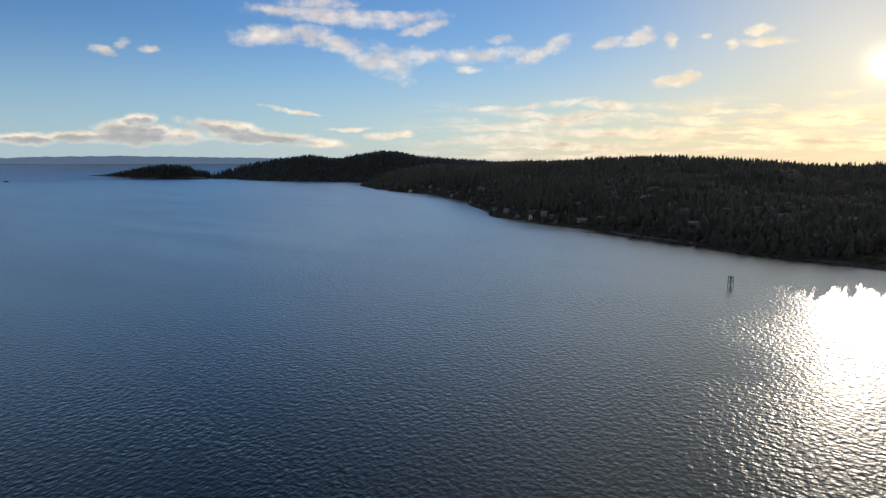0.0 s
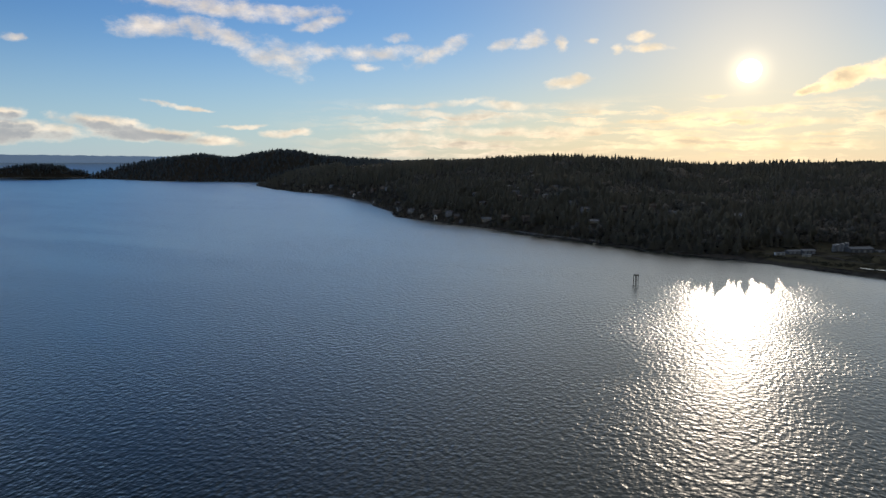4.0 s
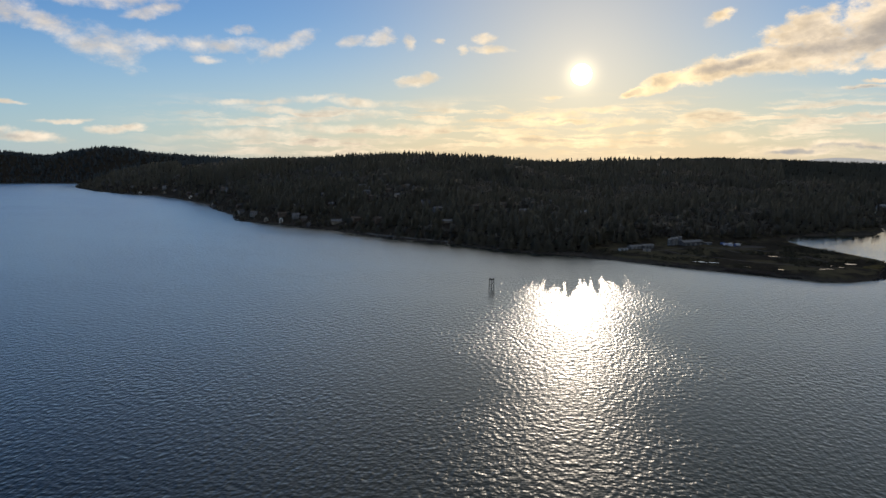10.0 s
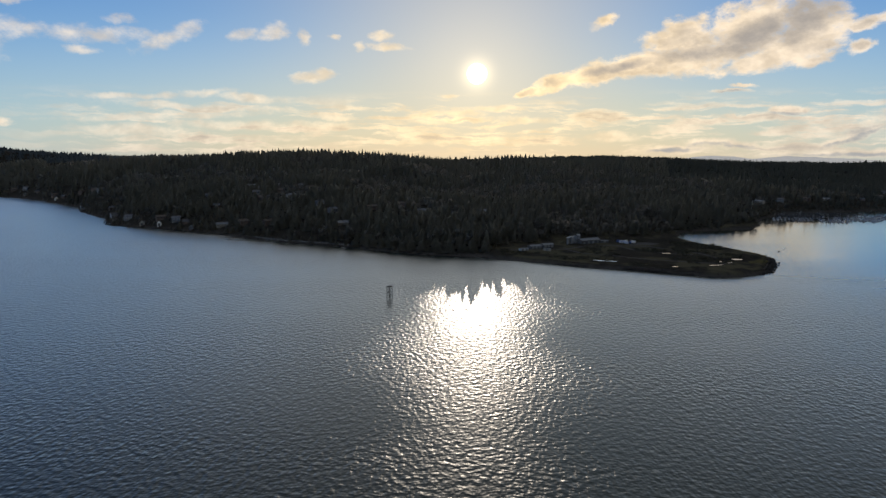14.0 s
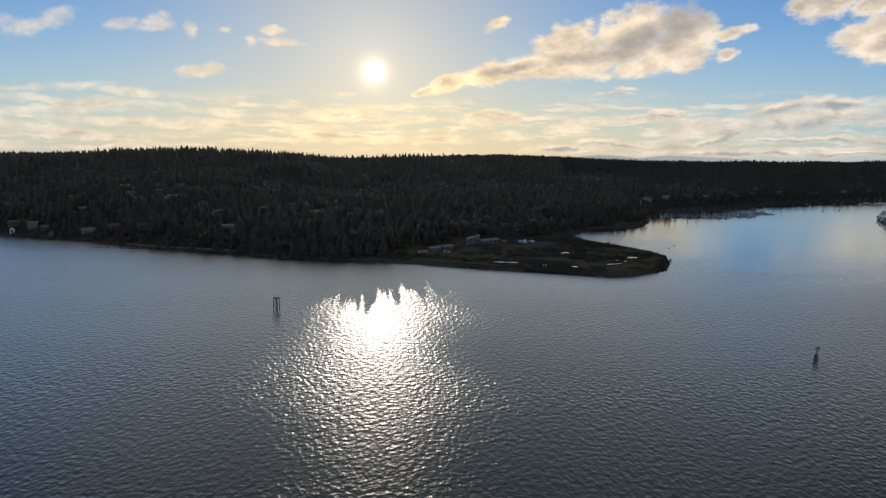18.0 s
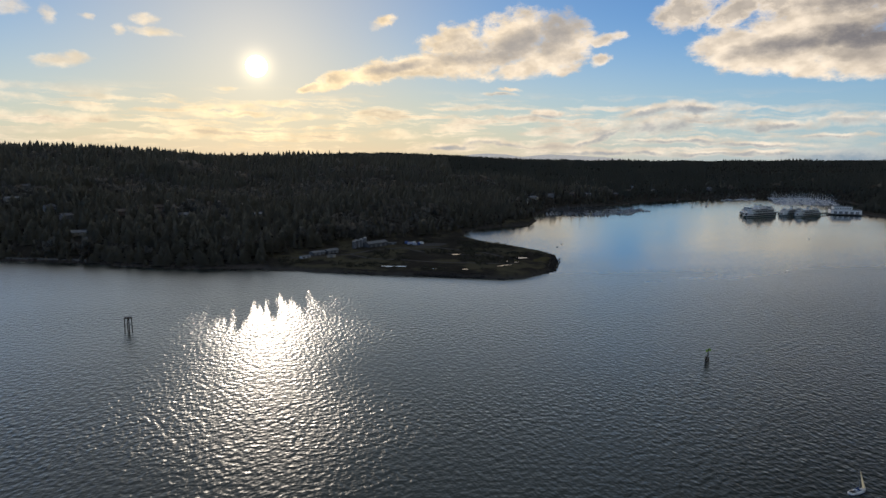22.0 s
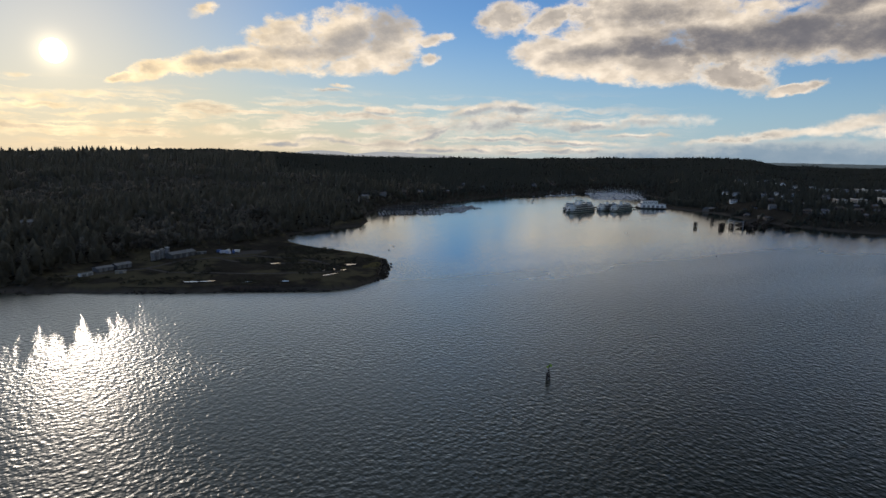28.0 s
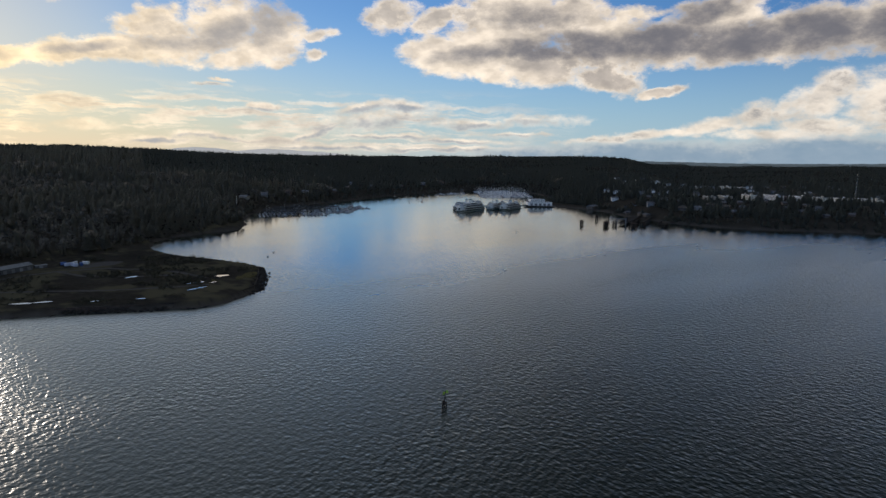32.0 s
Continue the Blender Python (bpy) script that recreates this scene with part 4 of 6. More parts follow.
# along the south shore
for i, (x, y) in enumerate([(-217, 975), (-485, 1066), (-544, 1102), (-577, 1112), (-419, 1045), (-376, 1024), (-448, 1064), (-514, 1094),
                            (-844, 1430), (-800, 1380), (-880, 1470), (-930, 1500), (-982, 1550), (-1065, 1600), (-1020, 1566), (-1120, 1650),
                            (-1245, 1745), (-1180, 1700), (-1351, 1790), (-1300, 1772), (-1420, 1830), (-1500, 1870), (-720, 1260), (-680, 1200),
                            (-620, 1140), (-1600, 1940), (-330, 1000)]):
    if i in (3, 6, 9, 12, 15, 18, 21):
        continue
    k = hr.uniform(2, 22)
    az_ = radians(float(polar(x, y)[0]))
    put_house((0, 3, 1, 1, 2, 1, 3, 0)[i % 8] if i else 2, x + k * math.sin(az_), y + k * math.cos(az_), hr.uniform(-45, 45) - math.degrees(az_))
# on the hillside above
for i, (x, y) in enumerate([(-428, 1228), (-389, 1241), (-448, 1290), (-420, 1330), (-365, 1300), (-334, 1270), (-470, 1320), (-310, 1330),
                            (-250, 1060), (-190, 1075), (-110, 1060), (-60, 1040), (-285, 1120), (-400, 1180), (-355, 1200), (-300, 1250),
                            (-520, 1230), (-150, 1110), (-20, 1060), (-470, 1150)]):
    put_house(i % 4, x, y, hr.uniform(-30, 30) - float(polar(x, y)[0]))
# behind the bay and by the marina
for i, (x, y) in enumerate([(700, 1530), (760, 1560), (860, 1600), (620, 1480), (930, 1650), (1040, 1700), (1160, 1720), (1260, 1740), (1350, 1760),
                            (560, 1440), (820, 1660), (990, 1730)]):
    put_house((i + 1) % 4, x, y, hr.uniform(-30, 30) - 35)


# ---- the town on the north shore ----
def apartment_model(name, label, w, d, floors, wall, balconies=True):
    t = thing(name, label, "apartment building", "apartment blocks in the town")
    h = floors * 3.1
    part("wall", box(w, d, h + 4, 0, 0, -4), wall, t)
    part("parapet", prism([(-d / 2 - .2, h), (d / 2 + .2, h), (d / 2 + .2, h + .7), (-d / 2 - .2, h + .7)], w + .4), M_WHITE, t)
    part("roof", box(w - 1, d - 1, 0.3, 0, 0, h + 0.5), M_METALROOF, t)
    part("stair_tower", box(4, 4, 2.6, w * 0.2, d * 0.1, h + 0.6), wall, t)
    n = int(w / 4.2)
    for fl in range(floors):
        for i in range(n):
            x = (i - (n - 1) / 2) * w / n
            part("window", box(1.9, 0.12, 1.6, x, -d / 2 - 0.02, 0.9 + fl * 3.1), M_GLASS, t)
            if balconies and fl and i % 3 == 1:
                b = part("balcony", box(3.2, 1.4, 0.18, x, -d / 2 - 0.7, fl * 3.1), M_CONCRETE, t)
                part("railing", box(3.2, 0.06, 1.0, x, -d / 2 - 1.38, fl * 3.1 + 0.18), M_GALV, b)
        for j in range(2):
            for s in (-1, 1):
                part("window", box(0.12, 1.7, 1.5, s * (w / 2 + 0.02), (j - 0.5) * d * 0.4, 0.9 + fl * 3.1), M_GLASS, t)
    return t


BLOCKS = [apartment_model("apartment_building", "cream rendered apartment building with a flat white roof", 34, 15, 3, M_CREAM),
          apartment_model("apartment_building", "white apartment building with balconies and a flat roof", 44, 16, 3, M_WHITE),
          apartment_model("apartment_building", "pale grey low commercial building with a metal roof", 30, 18, 2, M_BEIGE, False)]
block_used = [False] * 3


def put_block(kind, x, y, turn):
    m = pose(x, y, at_ground(x, y) + 0.5, 0, 0, turn)
    if block_used[kind]:
        copy_thing(BLOCKS[kind], m)
    else:
        block_used[kind] = True
        BLOCKS[kind].matrix_world = m
    az = radians(float(polar(x, y)[0]))
    CLEARINGS.append((x, y, 24))
    CLEARINGS.append((x - 22 * math.sin(az), y - 22 * math.cos(az), 16))


for k, (kind, x, y, turn) in enumerate([(0, 1419, 838, 62), (1, 1448, 800, 66), (1, 1470, 757, 63), (0, 1478, 722, 70), (1, 1500, 690, 68), (2, 1400, 880, 55),
                                        (2, 1570, 1195, 50), (1, 1610, 1170, 52), (2, 1650, 1080, 55), (0, 1690, 1015, 58), (2, 1720, 990, 60), (0, 1530, 640, 70),
                                        (2, 1380, 905, 60), (1, 1560, 660, 72)]):
    put_block(kind, x, y, -125 + (turn - 62) * 0.6)
    if k < 6:
        for j in range(4):
            CLEARINGS.append((x - 10 * j, y + 22 + 26 * j, 20))
tr = random.Random(5)
town_houses = 0
while town_houses < 84:
    a, d = tr.uniform(53, 77), tr.uniform(1360, 1980)
    x, y = OX + d * math.sin(radians(a)), OY + d * math.cos(radians(a))
    if float(shore_distance(np.array([x]), np.array([y]))[0]) < 22 or any((x - cx) ** 2 + (y - cy) ** 2 < 24 ** 2 for cx, cy, r in CLEARINGS):
        continue
    put_house(tr.choice((0, 1, 2, 2, 4, 4, 4) if d > 1560 else (0, 1, 3, 3, 0)), x, y, -a + tr.uniform(-40, 40))
    for k in (14, 30):
        CLEARINGS.append((x - k * math.sin(radians(a)), y - k * math.cos(radians(a)), 12))
    town_houses += 1

# yards and roads that stay open
CLEARINGS += [(1196, 1205, 45), (1215, 1110, 32), (1190, 1040, 30), (1165, 960, 30), (1150, 900, 28), (1240, 1010, 30), (-309, 975, 14), (-260, 958, 14), (1225, 1160, 35)]

# ---- the woods themselves ----
CONIFERS = [conifer_model(7, 5, s) for s in range(5)]
CONIFERS_FAR = [conifer_model(5, 3, s) for s in range(4)]
BROADLEAVES = [broadleaf_model(10, s) for s in range(6)]


def wood(name, label, az0, az1, d0, d1, spacing, share, models, scale=1.0, low=18, high=34, needles=None):
    x, y = scatter(az0, az1, d0, d1, spacing)
    stand = vnoise(x, y, 120, 31) * 0.6 + vnoise(x, y, 35, 32) * 0.4
    leafy = (stand < share) & (rng.random(len(x)) < 0.85)
    h = (low * 0.7 + (high - low * 0.7) * rng.random(len(x)) ** 1.4) * (0.75 + 0.5 * vnoise(x, y, 90, 33)) * scale
    r = h * rng.uniform(0.21, 0.35, len(x))
    sd = shore_distance(x, y)
    h = h * np.clip(0.45 + sd / 90, 0.45, 1)
    c = ~leafy
    plant(name, label, models, x[c], y[c], h[c], r[c] * (1 if scale == 1 else 1.5), needles or M_CONIFER)
    if leafy.sum():
        hb = h[leafy] * 0.72
        plant("bare_" + name, "bare brown winter broadleaf trees among the conifers", BROADLEAVES, x[leafy], y[leafy], hb, hb * rng.uniform(0.3, 0.42, len(hb)), M_BARE)


wood("hillside_woods", "dark evergreen trees covering the hillside above the shore", -36, 30, 720, 1550, 8.6, 0.45, CONIFERS, 0.96, 12, 24)
wood("upper_hillside_woods", "dark evergreen trees on the upper hillside", -36, 30, 1550, 1720, 11.5, 0.45, CONIFERS, 1.0, 14, 28)
wood("ridge_woods", "dark evergreen trees along the ridge line", -36, 16, 1700, 2350, 14, 0.30, CONIFERS, 1.0, 18, 36)
wood("ridge_woods", "dark evergreen trees along the lower ridge", 16, 32, 1700, 2350, 12, 0.25, CONIFERS_FAR, 0.78, 14, 24, M_CONIFER_DIM)
wood("back_ridge_woods", "dark evergreen woods on the farther ridge", 0, 38, 2350, 3800, 17, 0.2, CONIFERS_FAR, 0.75, 16, 28, M_CONIFER_DIM)
wood("point_woods", "dark evergreen woods on the far point", -46, -36, 1500, 2900, 15, 0.35, CONIFERS_FAR, 0.9)
wood("headland_woods", "evergreen woods on the distant headland, haze put into their colour", -60, -24, 3020, 4250, 22, 0.2, CONIFERS_FAR, 0.9, 18, 30, M_HAZEWOOD)
wood("town_woods", "evergreen and bare trees between the houses of the town", 46, 78, 1300, 2050, 9.5, 0.30, CONIFERS, 0.85, 10, 24, M_CONIFER_DIM)
wood("harbour_woods", "evergreen woods at the head of the harbour", 28, 52, 1450, 2600, 11.5, 0.28, CONIFERS_FAR, 0.72, 12, 24, M_CONIFER_DIM)
wood("inland_woods", "evergreen woods inland behind the town", 36, 79, 2050, 3900, 19, 0.2, CONIFERS_FAR, 0.7, 14, 22, M_CONIFER_DIM)

# ---- island off the headland ----
def island_height(x, y):
    az, d = polar(x, y)
    u = (az + 65.4) / 8.6
    body = np.clip(1 - ((d - 4045 - 40 * (1 - u)) / np.interp(u, (0, .1, .3, 1, 1.1), (8, 18, 60, 90, 20))) ** 2, 0, 1) * (u > 0) * (u < 1.08)
    top = np.interp(u, (0, .08, .16, .22, .3, .45, .6, .75, .88, .93, 1.0, 1.08), (1, 3, 6, 14, 20, 38, 50, 50, 38, 16, 12, 9))
    base = far_sea(d)
    return np.where(body > 0, base + top * body ** 0.5, base - 4)


iv, jf = polar_grid(np.linspace(-66, -55.5, 90), np.linspace(3930, 4170, 40), island_height)
island = mesh_from("island", iv, jf[:, ::-1], M_GROUND, True)
tagged(island, "low wooded island with a sandy point off the headland", "island", kind="structure")
float_attr(island, "beach", (np.abs(iv[:, 2] - far_sea(polar(iv[:, 0], iv[:, 1])[1]) - 1.5) < 2.5) * 1.0)
ia, idist = rng.uniform(-64.0, -56.2, 700), rng.uniform(3975, 4130, 700)
ix, iy = OX + idist * np.sin(np.radians(ia)), OY + idist * np.cos(np.radians(ia))
keep = island_height(ix, iy) - far_sea(idist) > 5
ix, iy = ix[keep], iy[keep]
ih = rng.uniform(12, 26, len(ix)) * np.interp(polar(ix, iy)[0], (-64, -62.5, -60), (0.4, 0.7, 1.0))


def plant_at(name, label, models, xs, ys, zs, hs, rs, material):
    vs, fs, base = [], [], 0
    for k in range(len(xs)):
        mv, mf = models[k % len(models)]
        vs.append(mv * np.array((rs[k], rs[k], hs[k])) + np.array((xs[k], ys[k], zs[k])))
        fs.append(mf + base)
        base += len(mv)
    return tagged(mesh_from(name, np.concatenate(vs), np.concatenate(fs), material), label, "trees", kind="stuff")


plant_at("island_woods", "evergreen trees on the small island", CONIFERS_FAR, ix, iy, island_height(ix, iy) - 1, ih, ih * 0.3, M_HAZEWOOD)


def rock_bm(r, sx, sy, sz, seed, bm=None, at=(0, 0, 0)):
    bm = bm or bmesh.new()
    q = random.Random(seed)
    made = bmesh.ops.create_icosphere(bm, subdivisions=2, radius=r)
    for v in made["verts"]:
        k = 1 + (noise.noise(v.co / r * 1.7 + Vector((seed, 0, 0)))) * 0.5
        v.co = Vector((v.co.x * sx * k + at[0], v.co.y * sy * k + at[1], v.co.z * sz * k + at[2]))
    return bm


# surf along the island's foot
sr = random.Random(3)
fv, ff = [], []
for k in range(40):
    a = radians(-65.2 + k * 0.22)
    u = (-65.2 + k * 0.22 + 65.4) / 8.6
    d0 = 4045 + 40 * (1 - u) - float(np.interp(u, (0, .1, .3, 1, 1.1), (8, 18, 60, 90, 20))) - 9 + sr.uniform(-3, 3)
    w = sr.uniform(0.05, 0.13)
    for s_, dd in ((-1, 0), (1, 0), (1, 5), (-1, 5)):
        aa, d_ = a + radians(w) * s_, d0 + dd * sr.uniform(0.6, 1.6)
        fv.append((OX + d_ * math.sin(aa), OY + d_ * math.cos(aa), float(far_sea(np.array([d_]))[0]) + 0.5))
    ff.append((k * 4, k * 4 + 1, k * 4 + 2, k * 4 + 3))
tagged(mesh_from("surf", fv, ff, M_WHITE), "thin white line of surf at the island's foot", "surf", kind="stuff")

islet = link_bm("rock", rock_bm(14, 2.0, 0.7, 0.32, 3), M_ROCK)
islet.location = (-3560, 1350, 0.5)
tagged(islet, "low dark bare rock awash in the open sea", "rock")

# ---- channel markers ----
def timber_marker(x, y, turn):
    t = thing("channel_dolphin", "tall four-legged timber pile dolphin with a platform standing in the sea", "channel marker", at=(x, y, 0), turn=turn)
    w = 3.1
    for px, py in ((-w, -0.9), (-0.5, 1.2), (0.6, -1.2), (w, 0.9)):
        leg = part("pile", rod((px * 1.08, py * 1.1, -6), (px, py, 12.2), 0.52, 0.42, 10), M_PILE, t)
        part("pile_cap", rod((px, py, 12.15), (px, py, 12.5), 0.4, 0.12, 10), M_GALV, leg)
    part("cap_beam", box(7.0, 0.5, 0.6, 0, -0.9, 11.2, 0.05), M_PILE, t)
    part("cap_beam", box(7.0, 0.5, 0.6, 0, 0.9, 11.2, 0.05), M_PILE, t)
    for i in range(9):
        part("plank", box(0.6, 2.8, 0.12, -2.8 + i * 0.7, 0, 11.82), M_WOOD, t)
    for px in (-2.9, -1.0, 1.0, 2.9):
        part("rail_post", rod((px, -1.3, 11.9), (px, -1.3, 13.0), 0.05), M_GALV, t)
    part("handrail", rod((-2.9, -1.3, 13.0), (2.9, -1.3, 13.0), 0.05), M_GALV, t)
    lamp = part("lantern_post", rod((1.8, 0.2, 11.9), (1.8, 0.2, 13.9), 0.09), M_GALV, t)
    part("lantern", rod((1.8, 0.2, 13.9), (1.8, 0.2, 14.4), 0.22, 0.16, 10), M_GLASS, lamp)
    part("battery_box", box(0.9, 0.7, 0.8, -1.9, 0.2, 11.94, 0.03), M_GREYWALL, t)
    for s in (-1, 1):
        part("brace", rod((-w * 1.04, -0.95, 4.0), (0.6, -1.2, 10.6), 0.12, None, 6) if s < 0 else rod((w * 1.04, 0.95, 4.0), (-0.5, 1.2, 10.6), 0.12, None, 6), M_PILE, t)
    return t


dolphin = timber_marker(-101.5, 618.8, 12)
dolphin.matrix_world = dolphin.matrix_world @ Matrix.Diagonal((0.68, 0.9, 0.9, 1))


def day_beacon(x, y, turn):
    t = thing("day_beacon", "leaning timber pile beacon with yellow-green boards standing in the sea", "channel marker", at=(x, y, 0), turn=turn)
    for a, b in (((-1.2, -0.5, -6), (-0.75, -0.2, 3.9)), ((1.0, -0.5, -6), (0.75, -0.1, 3.3)), ((0.2, 0.9, -6), (0.0, 0.4, 4.0))):
        pile = part("pile", rod(a, b, 0.38, 0.33, 10), M_PILE, t)
        part("pile_cap", rod(b, (b[0], b[1], b[2] + 0.25), 0.36, 0.12, 10), M_STEEL, pile)
    part("cable_band", rod((0, 0.05, 2.9), (0, 0.05, 3.15), 1.0, 0.96, 14), M_STEEL, t)
    part("post", rod((-0.1, 0.1, 2.4), (0.35, 0.1, 8.2), 0.24, 0.16), M_PILE, t)
    part("strut", rod((0.9, 0, 3.3), (0.3, 0.1, 6.6), 0.13, 0.1), M_PILE, t)
    for k, turn_ in ((-1, 30), (1, -30)):
        board = part("day_board", box(1.45, 0.08, 1.4, 0.35 + 0.75 * k, 0.1, 7.1 + 0.35 * k, 0, None, turn_), M_DAYMARK, t, "yellow-green square day board")
        part("batten", box(1.45, 0.1, 0.1, 0.35 + 0.75 * k, 0.2, 7.8 + 0.35 * k, 0, None, turn_), M_WOOD, board)
    part("lantern", rod((0.35, 0.1, 8.2), (0.35, 0.1, 8.7), 0.2, 0.14, 10), M_GLASS, t)
    return t


day_beacon(233.4, 473.3, -30)


# ---- boats ----
def sailing_yacht(name, label, length, mast, sail=False, cover=M_BLUE, group="", paint=None):
    t = thing(name, label, "sailboat", group)
    beam = length * 0.32
    part("hull", hull_bm(length, beam, -0.5, 1.1, 0.55, 0.72, 0.35, 12), M_WHITE if sail else paint or M_SHADED_WHITE, t, "", True)
    if sail:
        part("boot_stripe", hull_bm(length * 1.004, beam * 0.985, 0.02, 0.18, 0.55, 0.72, 0.0, 12), M_BLUE, t)
    part("deck", hull_bm(length * 0.94, beam * 0.86, 1.0, 1.14, 0.55, 0.72, 0.35, 12), M_BEIGE, t)
    cab = part("coachroof", prism([(-beam * .27, 1.1), (beam * .27, 1.1), (beam * .2, 1.65), (-beam * .2, 1.65)], length * 0.36), paint or M_SHADED_WHITE, t)
    for s in (-1, 1) if sail else ():
        part("cabin_window", box(length * 0.2, 0.05, 0.18, 0, s * beam * 0.245, 1.3), M_GLASS, cab)
    if not sail:
        part("mast", rod((length * 0.08, 0, 1.1), (length * 0.08, 0, mast), 0.17 if paint else 0.13, 0.11 if paint else 0.09, 5), paint or M_GALV, t)
        part("sail_cover", rod((length * 0.06, 0, 2.4), (-length * 0.29, 0, 2.42), 0.24, 0.14, 6), cover, t)
        return t
    part("cockpit", box(length * 0.22, beam * 0.5, 0.12, -length * 0.31, 0, 1.12), M_BLACK, t)
    part("sprayhood", prism([(-beam * .26, 1.6), (beam * .26, 1.6), (beam * .2, 2.2), (-beam * .2, 2.2)], length * 0.08), cover, t)
    m = part("mast", rod((length * 0.08, 0, 1.1), (length * 0.08, 0, mast), 0.09, 0.06, 6), M_GALV, t)
    part("spreader", rod((length * 0.08, -0.9, mast * 0.6), (length * 0.08, 0.9, mast * 0.6), 0.03, None, 5), M_GALV, m)
    part("boom", rod((length * 0.07, 0, 2.3), (-length * 0.3, 0, 2.4), 0.08, None, 6), M_GALV, t)
    part("sail_cover", rod((length * 0.06, 0, 2.5), (-length * 0.29, 0, 2.52), 0.22, 0.14, 6), cover, t)
    part("forestay", rod((length * 0.49, 0, 1.4), (length * 0.08, 0, mast * 0.98), 0.02, None, 4), M_GALV, t)
    part("backstay", rod((-length * 0.49, 0, 1.2), (length * 0.08, 0, mast), 0.02, None, 4), M_GALV, t)
    for s in (-1, 1):
        part("shroud", rod((length * 0.06, s * beam * 0.46, 1.15), (length * 0.08, 0, mast * 0.95), 0.018, None, 4), M_GALV, t)
    if sail:
        bm = bmesh.new()
        rows = []
        for i in range(13):
            u = i / 12
            luff = Vector((length * 0.47, 0, 1.6)).lerp(Vector((length * 0.10, 0, mast * 0.94)), u)
            w = 1.5 * (1 - u) ** 0.9 + 0.05
            row = []
            for j in range(5):
                k = j / 4
                row.append(bm.verts.new(luff + Vector((-w * k, 0.55 * math.sin(k * 3.14) * (1 - u * 0.6), -0.25 * k * (1 - u)))))
            rows.append(row)
        for a, b in zip(rows, rows[1:]):
            for j in range(4):
                bm.faces.new((a[j], a[j + 1], b[j + 1], b[j]))
        part("jib", bm, M_SAIL, t, "narrow sunlit cream jib", True)
    return t


def motor_boat(name, label, length, group="", cover=M_SHADED_WHITE):
    t = thing(name, label, "motorboat", group)
    beam = length * 0.34
    part("hull", hull_bm(length, beam, -0.4, 1.3, 0.45, 0.9, 0.4, 10), M_SHADED_WHITE, t, "", True)
    cab = part("cabin", prism([(-beam * .36, 1.3), (beam * .36, 1.3), (beam * .3, 2.9), (-beam * .3, 2.9)], length * 0.42), M_SHADED_WHITE, t)
    part("windscreen", box(0.08, beam * 0.56, 0.55, length * 0.215, 0, 2.05), M_GLASS, cab)
    part("flybridge", prism([(-beam * .28, 2.9), (beam * .28, 2.9), (beam * .24, 3.5), (-beam * .24, 3.5)], length * 0.2), cover, t)
    part("radar_mast", rod((-length * 0.05, 0, 3.4), (-length * 0.08, 0, 5.2), 0.06, 0.04, 6), M_GALV, t)
    return t


solo = sailing_yacht("sailing_boat", "white sailing boat under a narrow cream jib, alone on dark water", 9.5, 11.0, True)
solo.matrix_world = pose(189.6, 338.2, 0, -4, 0, 2) @ Matrix.Scale(0.82, 4)

MARINA_NORTH = "white boats at the head of the harbour"
MARINA = "boats moored in the marina"
YACHTS = [sailing_yacht("sailboat", "white sailboat with a blue sail cover moored at a float", 10, 13.5, False, M_BLUE, MARINA),
          sailing_yacht("sailboat", "white sailboat with a green sail cover moored at a float", 12, 16.0, False, M_GREEN, MARINA),
          sailing_yacht("sailboat", "small white sailboat with a dark sail cover", 8, 10.5, False, M_BLACK, MARINA)]
MOTORS = [motor_boat("motorboat", "white cabin motorboat moored at a float", 11, MARINA),
          motor_boat("motorboat", "white motor cruiser with a blue flybridge canopy", 14, MARINA, M_BLUE)]
# boats in the sun get the full white instead of the shaded copy
BRIGHT = [sailing_yacht("sailboat", "bright white sailboat with a tall mast at the harbour head", 11, 16.5, False, M_WHITE, MARINA_NORTH, M_WHITE),
          sailing_yacht("sailboat", "bright white sailboat with a blue sail cover at the harbour head", 13, 19.0, False, M_BLUE, MARINA_NORTH, M_WHITE)]
fleet = YACHTS + MOTORS + BRIGHT
fleet_used = [False] * len(fleet)


def moor(kind, x, y, turn):
    m = pose(x, y, 0, 0, 0, turn)
    if fleet_used[kind]:
        return copy_thing(fleet[kind], m)
    fleet_used[kind] = True
    fleet[kind].matrix_world = m
    return fleet[kind]


def float_dock(x0, y0, x1, y1, side, seed, kinds, gap=6.5, berth=13, name_label="dark timber floating dock with finger piers and mooring piles"):
    """A walkway from one end to the other, with fingers and boats on each side."""
    q = random.Random(seed)
    d = Vector((x1 - x0, y1 - y0, 0))
    n, turn = int(d.length / gap), math.degrees(math.atan2(d.y, d.x))
    t = thing("floating_dock", name_label, "dock", "floating docks", (x0, y0, 0), turn)
    part("walkway", box(d.length, 2.4, 0.5, d.length / 2, 0, -0.1), M_PILE, t)
    for i in range(n):
        u = (i + 0.5) * gap
        for s in (-1, 1):
            if i % 2 == 0:
                part("finger", box(1.0, berth * 0.8, 0.4, u - gap / 2, s * (1.2 + berth * 0.4), -0.1), M_PILE, t)
                part("mooring_pile", rod((u - gap / 2, s * (1.6 + berth * 0.8), -4), (u - gap / 2, s * (1.6 + berth * 0.8), 3.2), 0.17, 0.14, 6), M_PILE, t)
            if q.random() < side:
                p = Vector((x0, y0, 0)) + d.normalized() * u + Vector((-d.y, d.x, 0)).normalized() * s * (1.6 + berth * 0.5)
                moor(q.choice(kinds), p.x, p.y, turn + 90 * s + (180 if q.random() < 0.3 else 0))


